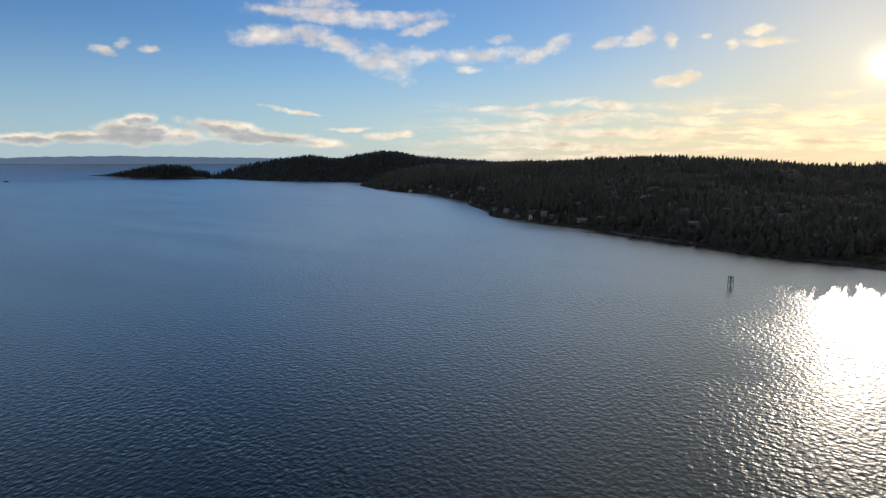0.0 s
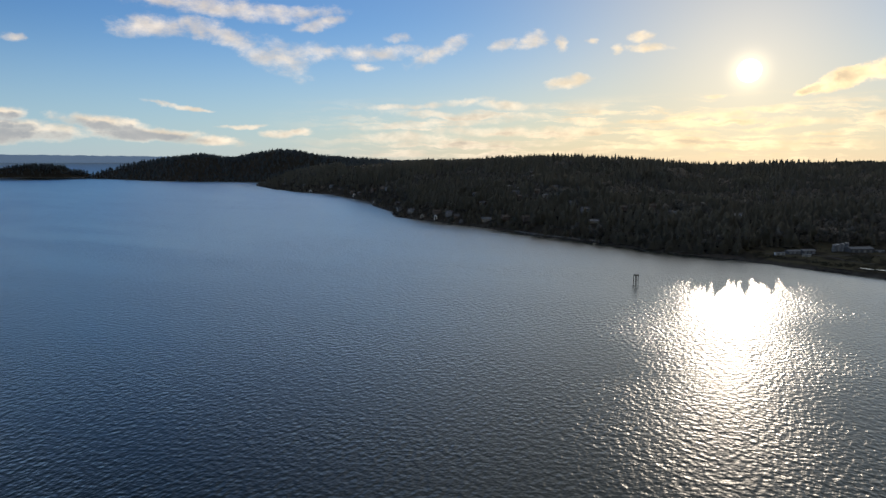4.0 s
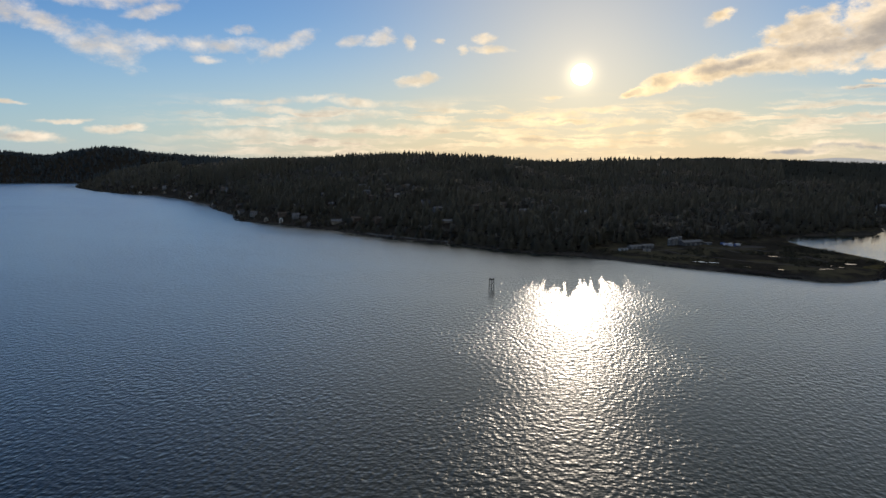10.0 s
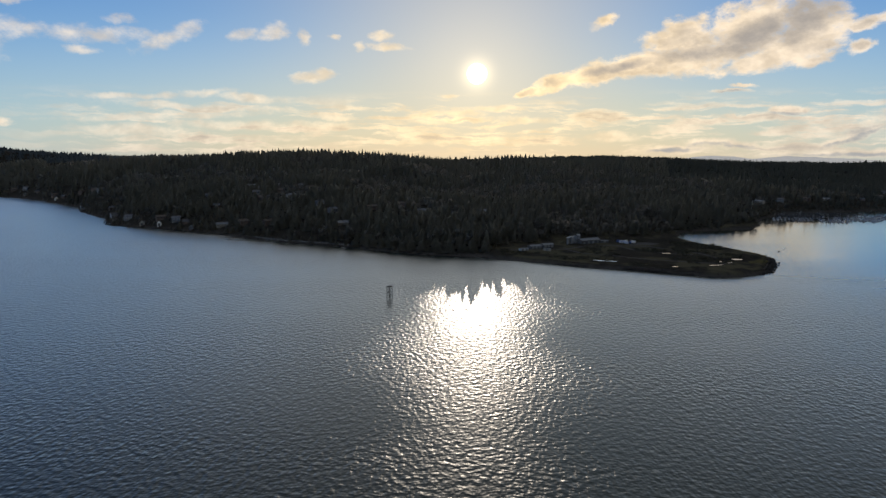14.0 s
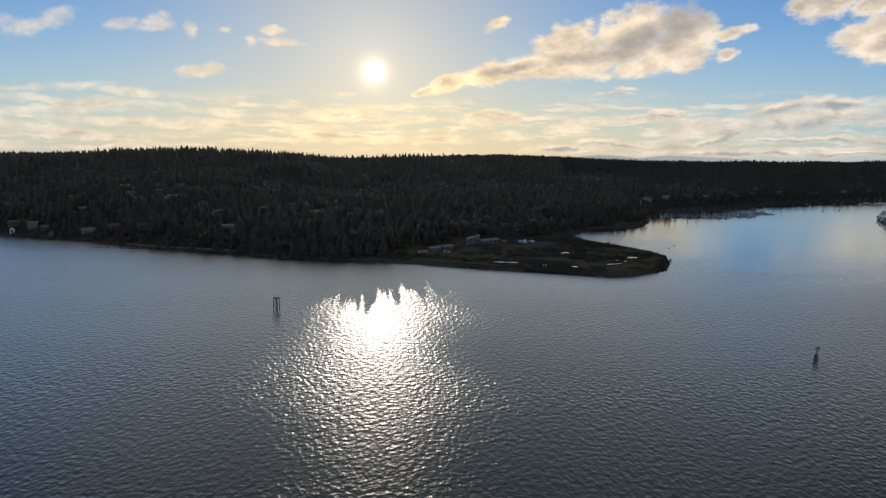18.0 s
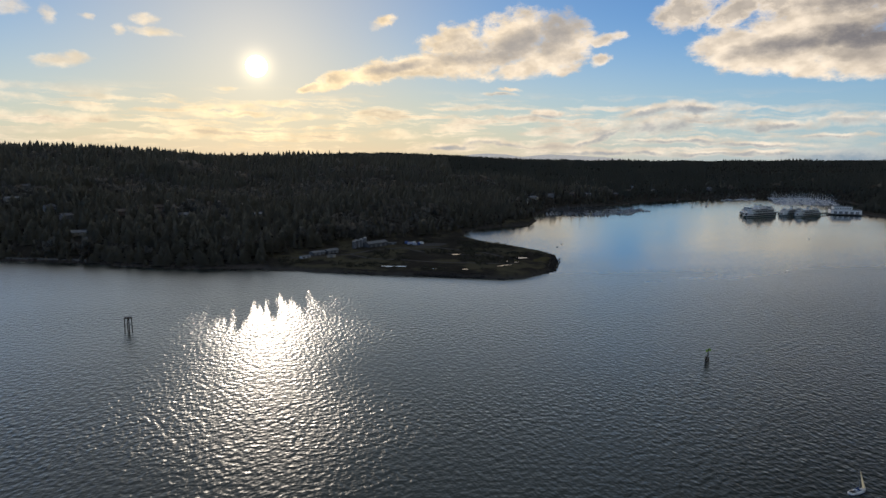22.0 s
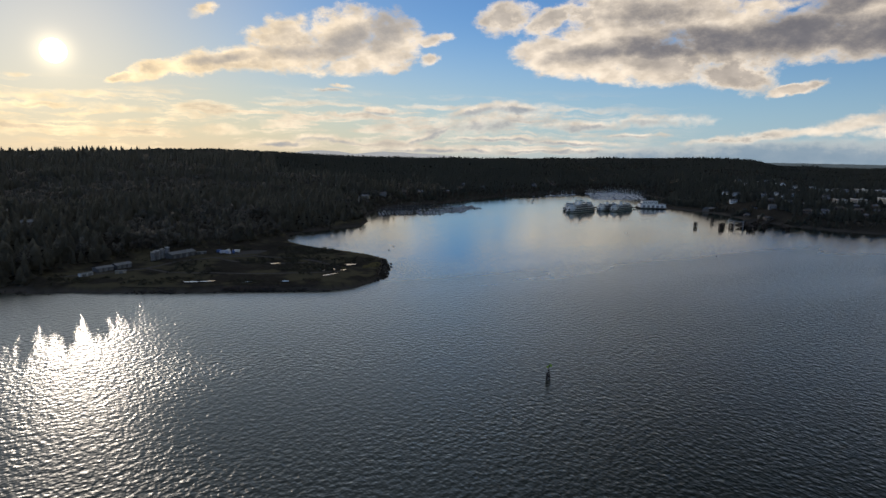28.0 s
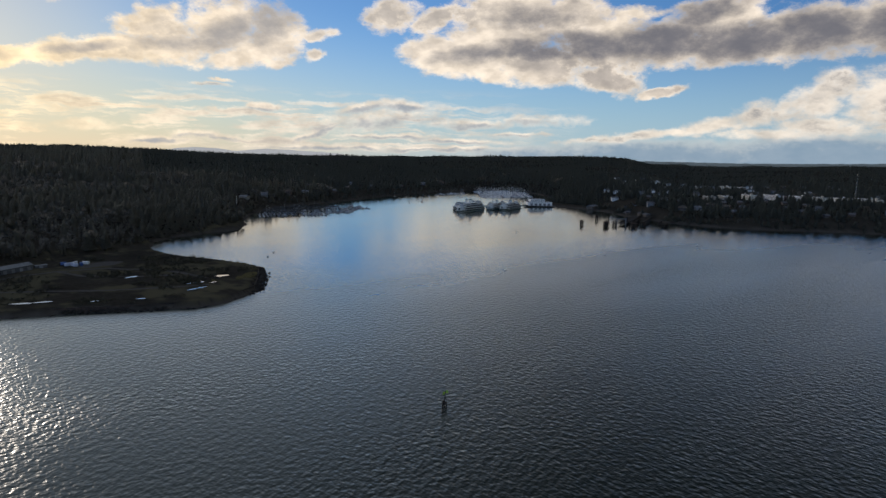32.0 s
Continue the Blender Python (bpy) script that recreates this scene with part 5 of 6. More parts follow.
# the marina under the south shore
for k, (ax, ay, bx, by) in enumerate([(528, 1312, 650, 1268), (548, 1345, 690, 1294), (580, 1374, 735, 1318), (640, 1392, 790, 1342), (690, 1290, 790, 1395)]):
    float_dock(ax, ay, bx, by, 0.78, k + 1, (0, 1, 2, 3, 3, 4))
def covered_moorage(x0, y0, x1, y1):
    d = Vector((x1 - x0, y1 - y0, 0))
    t = thing("covered_moorage", "long dark metal roof over boat berths in the marina", "boathouse", "covered berths", (x0, y0, 0), math.degrees(math.atan2(d.y, d.x)))
    for s in (-1, 1):
        rf = part("roof", prism([(0, 7.2), (s * 8.5, 5.8), (s * 8.5, 6.0), (0, 7.45)], d.length), M_ASPHALT, t)
        rf.location = (d.length / 2, 0, 0)
    for i in range(int(d.length / 9) + 1):
        for s in (-1, 1):
            part("post", rod((i * 9, s * 8, -3), (i * 9, s * 8, 5.95), 0.2, None, 6), M_PILE, t)


covered_moorage(560, 1360, 660, 1325)
covered_moorage(600, 1398, 720, 1356)
covered_moorage(545, 1330, 610, 1306)
# the marina at the head of the harbour
for k in range(7):
    float_dock(1236 + k * 25, 1457 + k * 31, 1400 + k * 26, 1426 + k * 31, 0.9, 20 + k, (5, 5, 6, 6, 5, 4), 7.0)
for k in range(2):
    float_dock(1180 + k * 70, 1575 + k * 22, 1245 + k * 70, 1618 + k * 12, 0.45, 30 + k, (5, 0, 5, 3), 9)
# boats at anchor
for k, (x, y) in enumerate([(949, 1412), (1014, 1461), (1000, 1429), (1191, 1500), (1085, 1530), (1130, 1560), (900, 1470), (1060, 1500), (1040, 1590), (1150, 1605), (353, 909)]):
    if k < 10:
        moor((0, 2, 3, 1, 2)[k % 5], x, y, 40 + 17 * (k % 3))


def buoy(x, y, material, label):
    t = thing("buoy", label, "buoy", "mooring buoys", (x, y, 0))
    part("float", rock_bm(1.0, 1.0, 1.0, 0.75, 2, None, (0, 0, 0.25)), material, t, "", True)
    part("ring", rod((0, 0, 0.8), (0, 0, 1.5), 0.12, 0.1, 6), M_GALV, t)


buoy(689, 696, M_BLACK, "small dark mooring buoy on calm water")
buoy(353, 909, M_BLACK, "small dark mooring buoy by the spit")
buoy(372, 934, M_WHITE, "small white mooring buoy by the spit")
buoy(760, 905, M_WHITE, "small white mooring buoy on calm water")


M_DARKGREEN = mat("near_black_green_paint", (0.008, 0.03, 0.022), (0.014, 0.045, 0.032), 0.5, 0.5)


# ---- ferries and their yard ----
def ferry_model(name, label, length=104.0, beam=23.0):
    t = thing(name, label, "ferry", "ferries laid up at the yard")
    part("hull", hull_bm(length, beam * 0.94, -1.5, 4.2, 0.28, 1, 0.06, 20, True), M_WHITE, t, "white double-ended hull", False)
    part("waterline_band", hull_bm(length * 1.004, beam * 0.945, -0.6, 3.4, 0.28, 1, 0.0, 20, True), M_DARKGREEN, t, "dark green band at the waterline")
    part("car_deck_side", hull_bm(length * 0.97, beam, 4.2, 9.0, 0.24, 1, 0.03, 20, True), M_WHITE, t)
    part("green_stripe", hull_bm(length * 0.974, beam * 1.008, 8.2, 8.8, 0.24, 1, 0.0, 20, True), M_GREEN, t, "thin dark green stripe")
    for s in (-1, 1):
        part("car_deck_mouth", box(1.6, beam * 0.42, 4.0, s * length * 0.462, 0, 4.6), M_BLACK, t, "dark open car deck mouth")
        for i in range(12):
            part("side_opening", box(4.8, 0.3, 2.5, (i - 5.5) * 6.2, s * beam * 0.497, 5.2), M_BLACK, t)
    cabin = part("passenger_deck", hull_bm(length * 0.80, beam * 0.92, 9.0, 13.0, 0.18, 1, 0.0, 16, True), M_WHITE, t)
    for s in (-1, 1):
        for i in range(14):
            part("window", box(3.6, 0.2, 1.9, (i - 6.5) * 4.4, s * beam * 0.456, 10.2), M_GLASS, cabin)
    part("sun_deck", hull_bm(length * 0.84, beam * 0.96, 13.0, 13.4, 0.18, 1, 0.0, 16, True), M_GREYWALL, t)
    upper = part("upper_house", hull_bm(length * 0.42, beam * 0.6, 13.4, 16.6, 0.12, 1, 0.0, 12, True), M_WHITE, t)
    for s in (-1, 1):
        part("window_strip", box(length * 0.30, 0.2, 1.1, 0, s * beam * 0.298, 14.6), M_GLASS, upper)
        wheel = part("pilothouse", prism([(-4.6, 13.4), (4.6, 13.4), (4.0, 18.8), (-4.0, 18.8)], 7.0), M_WHITE, t)
        wheel.location = (s * length * 0.31, 0, 0)
        part("pilothouse_windows", box(7.3, 8.3, 1.3, 0, 0, 16.6), M_GLASS, wheel)
        part("pilothouse_roof", box(8.2, 9.4, 0.35, 0, 0, 18.8), M_WHITE, wheel)
        part("signal_mast", rod((s * length * 0.26, 0, 16), (s * length * 0.26, 0, 25.5), 0.22, 0.1, 6), M_WHITE, t)
        for k in (-1, 1):
            boat = part("lifeboat", rock_bm(1.3, 2.2, 1.0, 0.8, 5, None, (s * 15, k * beam * 0.42, 14.6)), M_WHITE, t)
            part("davit", rod((s * 15, k * beam * 0.36, 13.4), (s * 15, k * beam * 0.43, 16.6), 0.15, None, 6), M_GALV, boat)
    st = part("funnel", prism([(-2.6, 16.6), (2.6, 16.6), (2.1, 22.6), (-2.1, 22.6)], 7.5), M_WHITE, t)
    part("funnel_top", box(7.7, 4.4, 1.0, 0, 0, 22.4), M_GREEN, st, "dark green funnel band")
    for k in range(3):
        part("exhaust_pipe", rod((k * 1.8 - 1.8, 0, 23.2), (k * 1.8 - 1.8, 0, 24.6), 0.4, None, 8), M_BLACK, st)
    for s in (-1, 1):
        part("railing", box(length * 0.62, 0.08, 1.0, 0, s * beam * 0.47, 13.4), M_GALV, t)
    return t


def along(az):
    return 90 - az


FERRY = ferry_model("ferry", "large white double-ended car ferry with green trim at its berth")
FERRY.matrix_world = pose(950, 1207, 0, 0, 0, along(76))
copy_thing(FERRY, pose(966, 1237, 0, 0, 0, along(77)) @ Matrix.Scale(0.9, 4))
copy_thing(FERRY, pose(1034, 1212, 0, 0, 0, along(75)) @ Matrix.Scale(0.8, 4))
copy_thing(FERRY, pose(1054, 1191, 0, 0, 0, along(76)) @ Matrix.Scale(0.85, 4))


def yard_building():
    t = thing("ferry_yard_building", "white stepped maintenance building on a pier beside the ferries", "building", at=(1166, 1204, 0), turn=along(48) - 78)
    part("pier_deck", box(66, 36, 1.2, 0, 0, 1.6), M_CONCRETE, t)
    for i in range(9):
        for s in (-1, 1):
            part("pile", rod((i * 7.5 - 30, s * 15, -4), (i * 7.5 - 30, s * 15, 1.7), 0.4, None, 8), M_PILE, t)
    part("lower_hall", box(56, 26, 8, 0, 0, 2.8, 0.15), M_WHITE, t)
    part("upper_hall", box(34, 22, 6.5, -6, 1, 10.8, 0.15), M_WHITE, t)
    part("lower_roof", box(57, 27, 0.5, 0, 0, 10.8), M_METALROOF, t)
    part("upper_roof", box(35, 23, 0.5, -6, 1, 17.3), M_METALROOF, t)
    for i in range(5):
        part("roller_door", box(6, 0.25, 5.0, (i - 2) * 10, -13.05, 2.9), M_GREYWALL, t)
    for i in range(7):
        part("window", box(2.6, 0.2, 1.4, (i - 3) * 4.4 - 6, -10.05, 13.2), M_GLASS, t)
    for i in range(3):
        part("roof_vent", box(1.6, 1.6, 1.2, i * 9 - 16, 2, 17.8), M_GALV, t)


yard_building()


def pier(name, label, x0, y0, x1, y1, width, top=3.2, step=8):
    d = Vector((x1 - x0, y1 - y0, 0))
    t = thing(name, label, "pier", at=(x0, y0, 0), turn=math.degrees(math.atan2(d.y, d.x)))
    part("deck", box(d.length, width, 0.6, d.length / 2, 0, top - 0.6), M_PILE, t)
    for i in range(int(d.length / step) + 1):
        for s in (-1, 1):
            part("pile", rod((i * step, s * width * 0.42, -4), (i * step, s * width * 0.42, top - 0.55), 0.28, 0.25, 7), M_PILE, t)
    for s in (-1, 1):
        part("kerb_rail", box(d.length, 0.25, 0.5, d.length / 2, s * width * 0.48, top), M_PILE, t)
    return t


pier("yard_pier", "dark timber pier between the ferries and the shore", 930, 1236, 1140, 1262, 7)
pier("yard_pier", "dark timber pier alongside the laid-up ferries", 1030, 1190, 1138, 1215, 6)
pier("ferry_trestle", "dark timber ferry trestle running out from the shore", 1140, 930, 1000, 872, 14, 5.0)
pier("passenger_walkway", "raised walkway of the ferry landing", 1150, 905, 1020, 850, 5, 7.0)


def pile_dolphin(x, y, n, r, h, turn, label="dark timber pile cluster standing in calm water"):
    t = thing("pile_dolphin", label, "pile cluster", "fender piles of the ferry landing", (x, y, 0), turn)
    q = random.Random(int(x * 7 + y))
    for i in range(n):
        a = i * 6.283 / n
        rr = r * (1 if i % 2 else 0.72)
        part("pile", rod((rr * 1.12 * math.cos(a), rr * 1.12 * math.sin(a), -5), (rr * 0.9 * math.cos(a), rr * 0.9 * math.sin(a), h + q.uniform(-0.9, 0.9)), 0.42, 0.36, 7), M_PILE, t)
    part("cable_lashing", rod((0, 0, h - 2.2), (0, 0, h - 1.5), r + 0.35, r + 0.3, 14), M_STEEL, t)
    part("fender_face", box(r * 1.7, 0.5, h * 0.75, 0, -r - 0.5, 0.6), M_PILE, t)


for k, (x, y, n, r, h) in enumerate([(938, 915, 9, 2.6, 9), (1034, 952, 7, 2.0, 9), (956, 879, 12, 3.4, 9.5), (990, 845, 16, 5.2, 9), (1000, 856, 12, 4.0, 9.5), (1042, 818, 14, 4.6, 7.5),
                                     (975, 888, 9, 2.6, 8.5), (1012, 838, 9, 2.4, 7), (1035, 868, 10, 3, 8), (985, 880, 10, 3, 8), (1022, 880, 9, 2.6, 8.5), (1078, 846, 8, 2.6, 6)]):
    pile_dolphin(x, y, n, r, h, 30 + 20 * (k % 3))


def transfer_span(x, y, turn):
    t = thing("transfer_span", "steel ferry loading ramp with two grey towers", "ferry ramp", at=(x, y, 0), turn=turn)
    part("ramp", prism([(-5, 3.4), (5, 3.4), (5, 4.4), (-5, 4.4)], 26), M_STEEL, t)
    for s in (-1, 1):
        tower = part("tower", box(1.6, 1.6, 13, -9, s * 7.5, -1), M_GREYWALL, t)
        part("sheave", rod((-9, s * 7.5 - 0.5, 12.4), (-9, s * 7.5 + 0.5, 12.4), 0.8, None, 10), M_STEEL, tower)
    part("cross_beam", box(1.2, 16.5, 1.2, -9, 0, 11), M_GREYWALL, t)


transfer_span(1006, 878, 22)


# landing shed and signs of the ferry terminal ashore
def terminal_shed(x, y, turn):
    t = thing("terminal_building", "low weathered timber ferry terminal building on the north shore", "building", at=(x, y, at_ground(x, y)), turn=turn)
    part("wall", box(34, 14, 7, 0, 0, -2), M_WOOD, t)
    part("roof", prism([(-8, 5), (8, 5), (0, 7.4)], 36), M_ROOF, t)
    for i in range(8):
        part("window", box(2.8, 0.15, 1.8, (i - 3.5) * 4, -7.05, 1.2), M_GLASS, t)
    part("door", box(2.4, 0.2, 2.4, 0, -7.1, 0), M_GLASS, t)


terminal_shed(1158, 926, along(30))
terminal_shed(1222, 1096, along(75))
CAR_COL = [M_WHITE, M_BLACK, M_GREYWALL, M_BLUE]


def car_model(k):
    t = thing("car", "parked car on the ferry landing's asphalt", "car", "parked cars")
    part("body", prism([(-.85, .35), (.85, .35), (.85, .95), (-.85, .95)], 4.3), CAR_COL[k], t)
    part("cabin", prism([(-.75, .95), (.75, .95), (.6, 1.5), (-.6, 1.5)], 2.2), M_GLASS, t)
    for s in (-1, 1):
        for e in (-1, 1):
            part("wheel", rod((s * 1.35, e * .78, .33), (s * 1.35, e * .92, .33), .33, None, 10), M_BLACK, t)
    return t


cars = [car_model(k) for k in range(4)]
for k in range(26):
    x, y = 1180 + (k % 9) * 4.6 * 0.8 + (k // 9) * 9, 985 + (k % 9) * 4.6 - (k // 9) * 8
    m = pose(x, y, at_ground(x, y) + 0.05, 0, 0, 20)
    if k < 4:
        cars[k].matrix_world = m
    else:
        copy_thing(cars[k % 4], m)

# radio mast above the town
mast_x, mast_y = 1490.0, 661.0
mz = at_ground(mast_x, mast_y)
mast = thing("radio_mast", "thin pale lattice radio mast rising above the town's trees", "mast", at=(mast_x, mast_y, mz))
for k in range(3):
    a = k * 2.094
    part("leg", rod((0.9 * math.cos(a), 0.9 * math.sin(a), -1), (0.35 * math.cos(a), 0.35 * math.sin(a), 96 - mz), 0.14, 0.1, 6), M_GALV, mast)
for k in range(14):
    part("brace_ring", rod((0, 0, 3 + k * 4.0), (0, 0, 3.2 + k * 4.0), 0.9 - k * 0.035, None, 3), M_GALV, mast)

# seawall and road below the south hillside
sw = thing("seawall", "pale concrete seawall with a road behind it along the south shore", "seawall")
pts = [(-345, 978), (-309, 957), (-285, 945), (-255, 934), (-222, 922), (-196, 912)]
for (ax, ay), (bx, by) in zip(pts, pts[1:]):
    L = math.hypot(bx - ax, by - ay)
    seg = part("wall_panel", box(L + 0.4, 1.0, 3.2, 0, 0, -0.6), M_CONCRETE, sw)
    seg.matrix_world = pose((ax + bx) / 2, (ay + by) / 2 + 3, 0, 0, 0, math.degrees(math.atan2(by - ay, bx - ax)))
    cap = part("coping", box(L + 0.5, 1.3, 0.3, 0, 0, 2.6), M_CONCRETE, sw)
    cap.matrix_world = seg.matrix_world

# ---- the spit ----
def shed(name, label, x, y, w, d, h, pitch, turn, wall, roof, doors=2):
    t = thing(name, label, "shed", at=(x, y, at_ground(x, y)), turn=turn)
    part("wall", prism([(-d / 2, -1), (d / 2, -1), (d / 2, h), (0, h + pitch - .1), (-d / 2, h)], w), wall, t)
    for s in (-1, 1):
        rise = pitch / (d / 2)
        part("roof", prism([(0, h + pitch), (s * (d / 2 + .5), h - .5 * rise), (s * (d / 2 + .5), h - .5 * rise + .2), (0, h + pitch + .22)], w + 1), roof, t)
    for i in range(doors):
        part("door", box(3.2, .15, min(3.4, h - .4), (i - (doors - 1) / 2) * w / max(1, doors), -d / 2 - .04, 0), M_GREYWALL, t)
    return t


shed("site_office", "small pale grey site cabin on the spit", 29, 863, 11, 4.5, 2.6, .4, along(60), M_SHADED_WHITE, M_METALROOF)
shed("storage_shed", "long low grey shed with a pale metal roof on the spit", 44, 882, 16, 8, 3.3, 1.2, along(60), M_DULLWALL, M_METALROOF, 3)
shed("storage_shed", "long shed with a pale metal roof beside another shed", 60, 891, 16, 8, 3.6, 1.4, along(58), M_DULLWALL, M_METALROOF, 3)
shed("site_cabin", "small beige site cabin near the sheds", 57, 861, 9, 3, 2.6, .3, along(88), M_BEIGE, M_METALROOF, 1)
shed("process_hall", "long grey hall with a metal roof beside tall tanks", 119, 934, 31, 11, 4.6, 2.0, along(58), M_DULLWALL, M_METALROOF, 4)
shed("site_cabin", "flat grey cabin behind the long hall", 142, 944, 10, 3.5, 2.4, .2, along(80), M_DULLWALL, M_METALROOF, 1)


def tank(x, y, r, h):
    z = at_ground(x, y)
    t = thing("storage_tank", "dull grey upright steel storage tank on the spit", "tank", "tanks of the treatment plant", (x, y, z))
    part("shell", rod((0, 0, -.5), (0, 0, h), r, None, 24), M_GREYWALL, t)
    part("roof_cone", rod((0, 0, h), (0, 0, h + r * .18), r * 1.02, .2, 24), M_GALV, t)
    part("top_rail", rod((0, 0, h + .7), (0, 0, h + .8), r * 1.0, None, 24), M_GALV, t)
    for k in (-.3, .3):
        part("ladder_rail", rod((k, -r - .1, 0), (k, -r - .1, h + .8), .06, None, 5), M_GALV, t)


for x, y, r, h in ((91, 921, 2.3, 8.4), (96, 926, 2.3, 8.8), (101, 932, 2.3, 9), (107, 940, 2.4, 9.4), (95, 934, 2.0, 7.5)):
    tank(x, y, r, h)


def trailer(x, y, turn, k):
    t = thing("equipment_trailer", "white and blue covered equipment on the gravel pad", "trailer", "equipment on the gravel pad", (x, y, at_ground(x, y)), turn)
    part("body", box(7 - k % 3, 2.5, 2.7, 0, 0, .7, .08), (M_TARP, M_WHITE, M_BLUE)[k % 3], t)
    for s in (-1, 1):
        for e in (-2, 2):
            part("wheel", rod((e, s * 1.0, .45), (e, s * 1.25, .45), .45, None, 10), M_BLACK, t)


for k, (x, y) in enumerate([(164, 939), (170, 943), (174, 935), (168, 933), (179, 940), (161, 946)]):
    trailer(x, y, 20 + 31 * k, k)


def blot(cx, cy, rx, ry, turn, seed, z_over, thick=0.15, n=22):
    """A low irregular slab lying on the ground, edges rounded by noise."""
    bm = bmesh.new()
    ring0, ring1 = [], []
    for i in range(n):
        a = i * 6.2832 / n
        k = 1 + 0.42 * noise.noise(Vector((math.cos(a) * 1.4, math.sin(a) * 1.4, seed)))
        v = Matrix.Rotation(radians(turn), 3, "Z") @ Vector((rx * k * math.cos(a), ry * k * math.sin(a), 0))
        ring0.append(bm.verts.new(v + Vector((0, 0, -thick))))
        ring1.append(bm.verts.new(v))
    for i in range(n):
        j = (i + 1) % n
        bm.faces.new((ring0[i], ring0[j], ring1[j], ring1[i]))
    bm.faces.new(ring1)
    return bm


def pond(x, y, rx, ry, turn, seed):
    ob = link_bm("pond", blot(x, y, rx, ry, turn, seed, 0, 0.6), M_POND)
    ob.location = (x, y, at_ground(x, y) + 0.45)
    tagged(ob, "shallow rain pool shining on the flat spit", "pool", "rain pools on the spit")


for k, (x, y, rx, ry, turn) in enumerate([(108, 797.5, 8, 1.9, -24), (120, 793, 7, 1.7, -12), (180, 764.5, 3.6, 1.5, -20), (261.5, 812.5, 6, 4.2, 0), (222, 772, 4.5, 1.6, 20),
                                          (229, 774.5, 5.5, 1.3, 15), (236, 799, 4.5, 2.4, -10), (226, 797, 3, 1.4, 0), (150, 777, 4, 1.2, -20), (246, 790, 3.5, 1.2, 20), (196, 850, 6, 2, 10)]):
    pond(x, y, rx, ry, turn, k * 3.1)
for k, (x, y, rx, ry) in enumerate([(286, 806, 14, 6), (272, 797, 8, 3.5), (250, 800, 5, 2)]):
    patch = link_bm("grass_patch", blot(x, y, rx, ry, 55, k * 2.3 + 1, 0, 0.5, 30), M_STRAW)
    patch.location = (x, y, at_ground(x, y) + 0.4)
    tagged(patch, "patch of dry golden grass near the spit's tip", "grass", "golden grass patches")
# an old pole on the wooded point
snag = thing("mooring_pole", "weathered pale timber pole on the wooded point", "pole", at=(515, 1372, at_ground(515, 1372) - 0.5))
part("post", rod((0, 0, 0), (0.4, 0, 15), 0.45, 0.3, 8), M_WHITE, snag)
part("cap", rod((0.4, 0, 15), (0.4, 0, 15.4), 0.4, 0.1, 8), M_GALV, snag)


# boathouses and short docks along the south shore
def boathouse(x, y, turn, w, d, h, wall):
    t = thing("boathouse", "small gabled boathouse at the water's edge with a timber dock", "boathouse", "boathouses on the south shore", (x, y, max(0.8, at_ground(x, y))), turn)
    part("wall", prism([(-w / 2, -2), (w / 2, -2), (w / 2, h), (0, h + w * 0.42), (-w / 2, h)], d, None, "y"), wall, t)
    for s in (-1, 1):
        part("roof", prism([(0, h + w * 0.46), (s * (w / 2 + 0.4), h - 0.25), (s * (w / 2 + 0.4), h), (0, h + w * 0.46 + 0.25)], d + 0.8, None, "y"), M_ROOF, t)
    part("door", box(w * 0.5, 0.14, h * 0.85, 0, -d / 2 - 0.05, 0), M_DULLWALL, t)
    dock = part("dock", box(2.2, 14, 0.35, w * 0.2, -d / 2 - 7, -0.2), M_WOOD, t)
    for i in range(4):
        for s in (-1, 1):
            part("dock_pile", rod((w * 0.2 + s * 1.0, -d / 2 - 2 - i * 4, -5), (w * 0.2 + s * 1.0, -d / 2 - 2 - i * 4, 0.9), 0.16, 0.13, 6), M_PILE, dock)


for x, y, w, d, h, wall in [(-540, 1088, 6, 9, 5.5, M_WHITE), (-575, 1100, 8, 9, 3.2, M_BEIGE), (-470, 1050, 7, 9, 3.2, M_DULLWALL), (-843, 1362, 9, 10, 3.4, M_DULLWALL),
                            (-868, 1400, 8, 10, 3.2, M_WHITE), (-1050, 1582, 9, 10, 3.6, M_WHITE), (-1236, 1728, 10, 10, 3.6, M_BEIGE), (-1345, 1762, 10, 11, 3.8, M_WHITE)]:
    az_ = math.degrees(math.atan2(x, y - 130))
    boathouse(x + 6 * math.sin(radians(az_)), y + 6 * math.cos(radians(az_)), -az_ - 8, w, d, h, wall)

pad = link_bm("gravel_pad", blot(192, 932, 24, 11, 18, 5.5, 0, 0.8, 30), M_GRAVELPAD)
pad.location = (192, 932, at_ground(192, 932) + 0.35)
tagged(pad, "pale crushed gravel pad on the spit", "gravel pad", kind="structure")


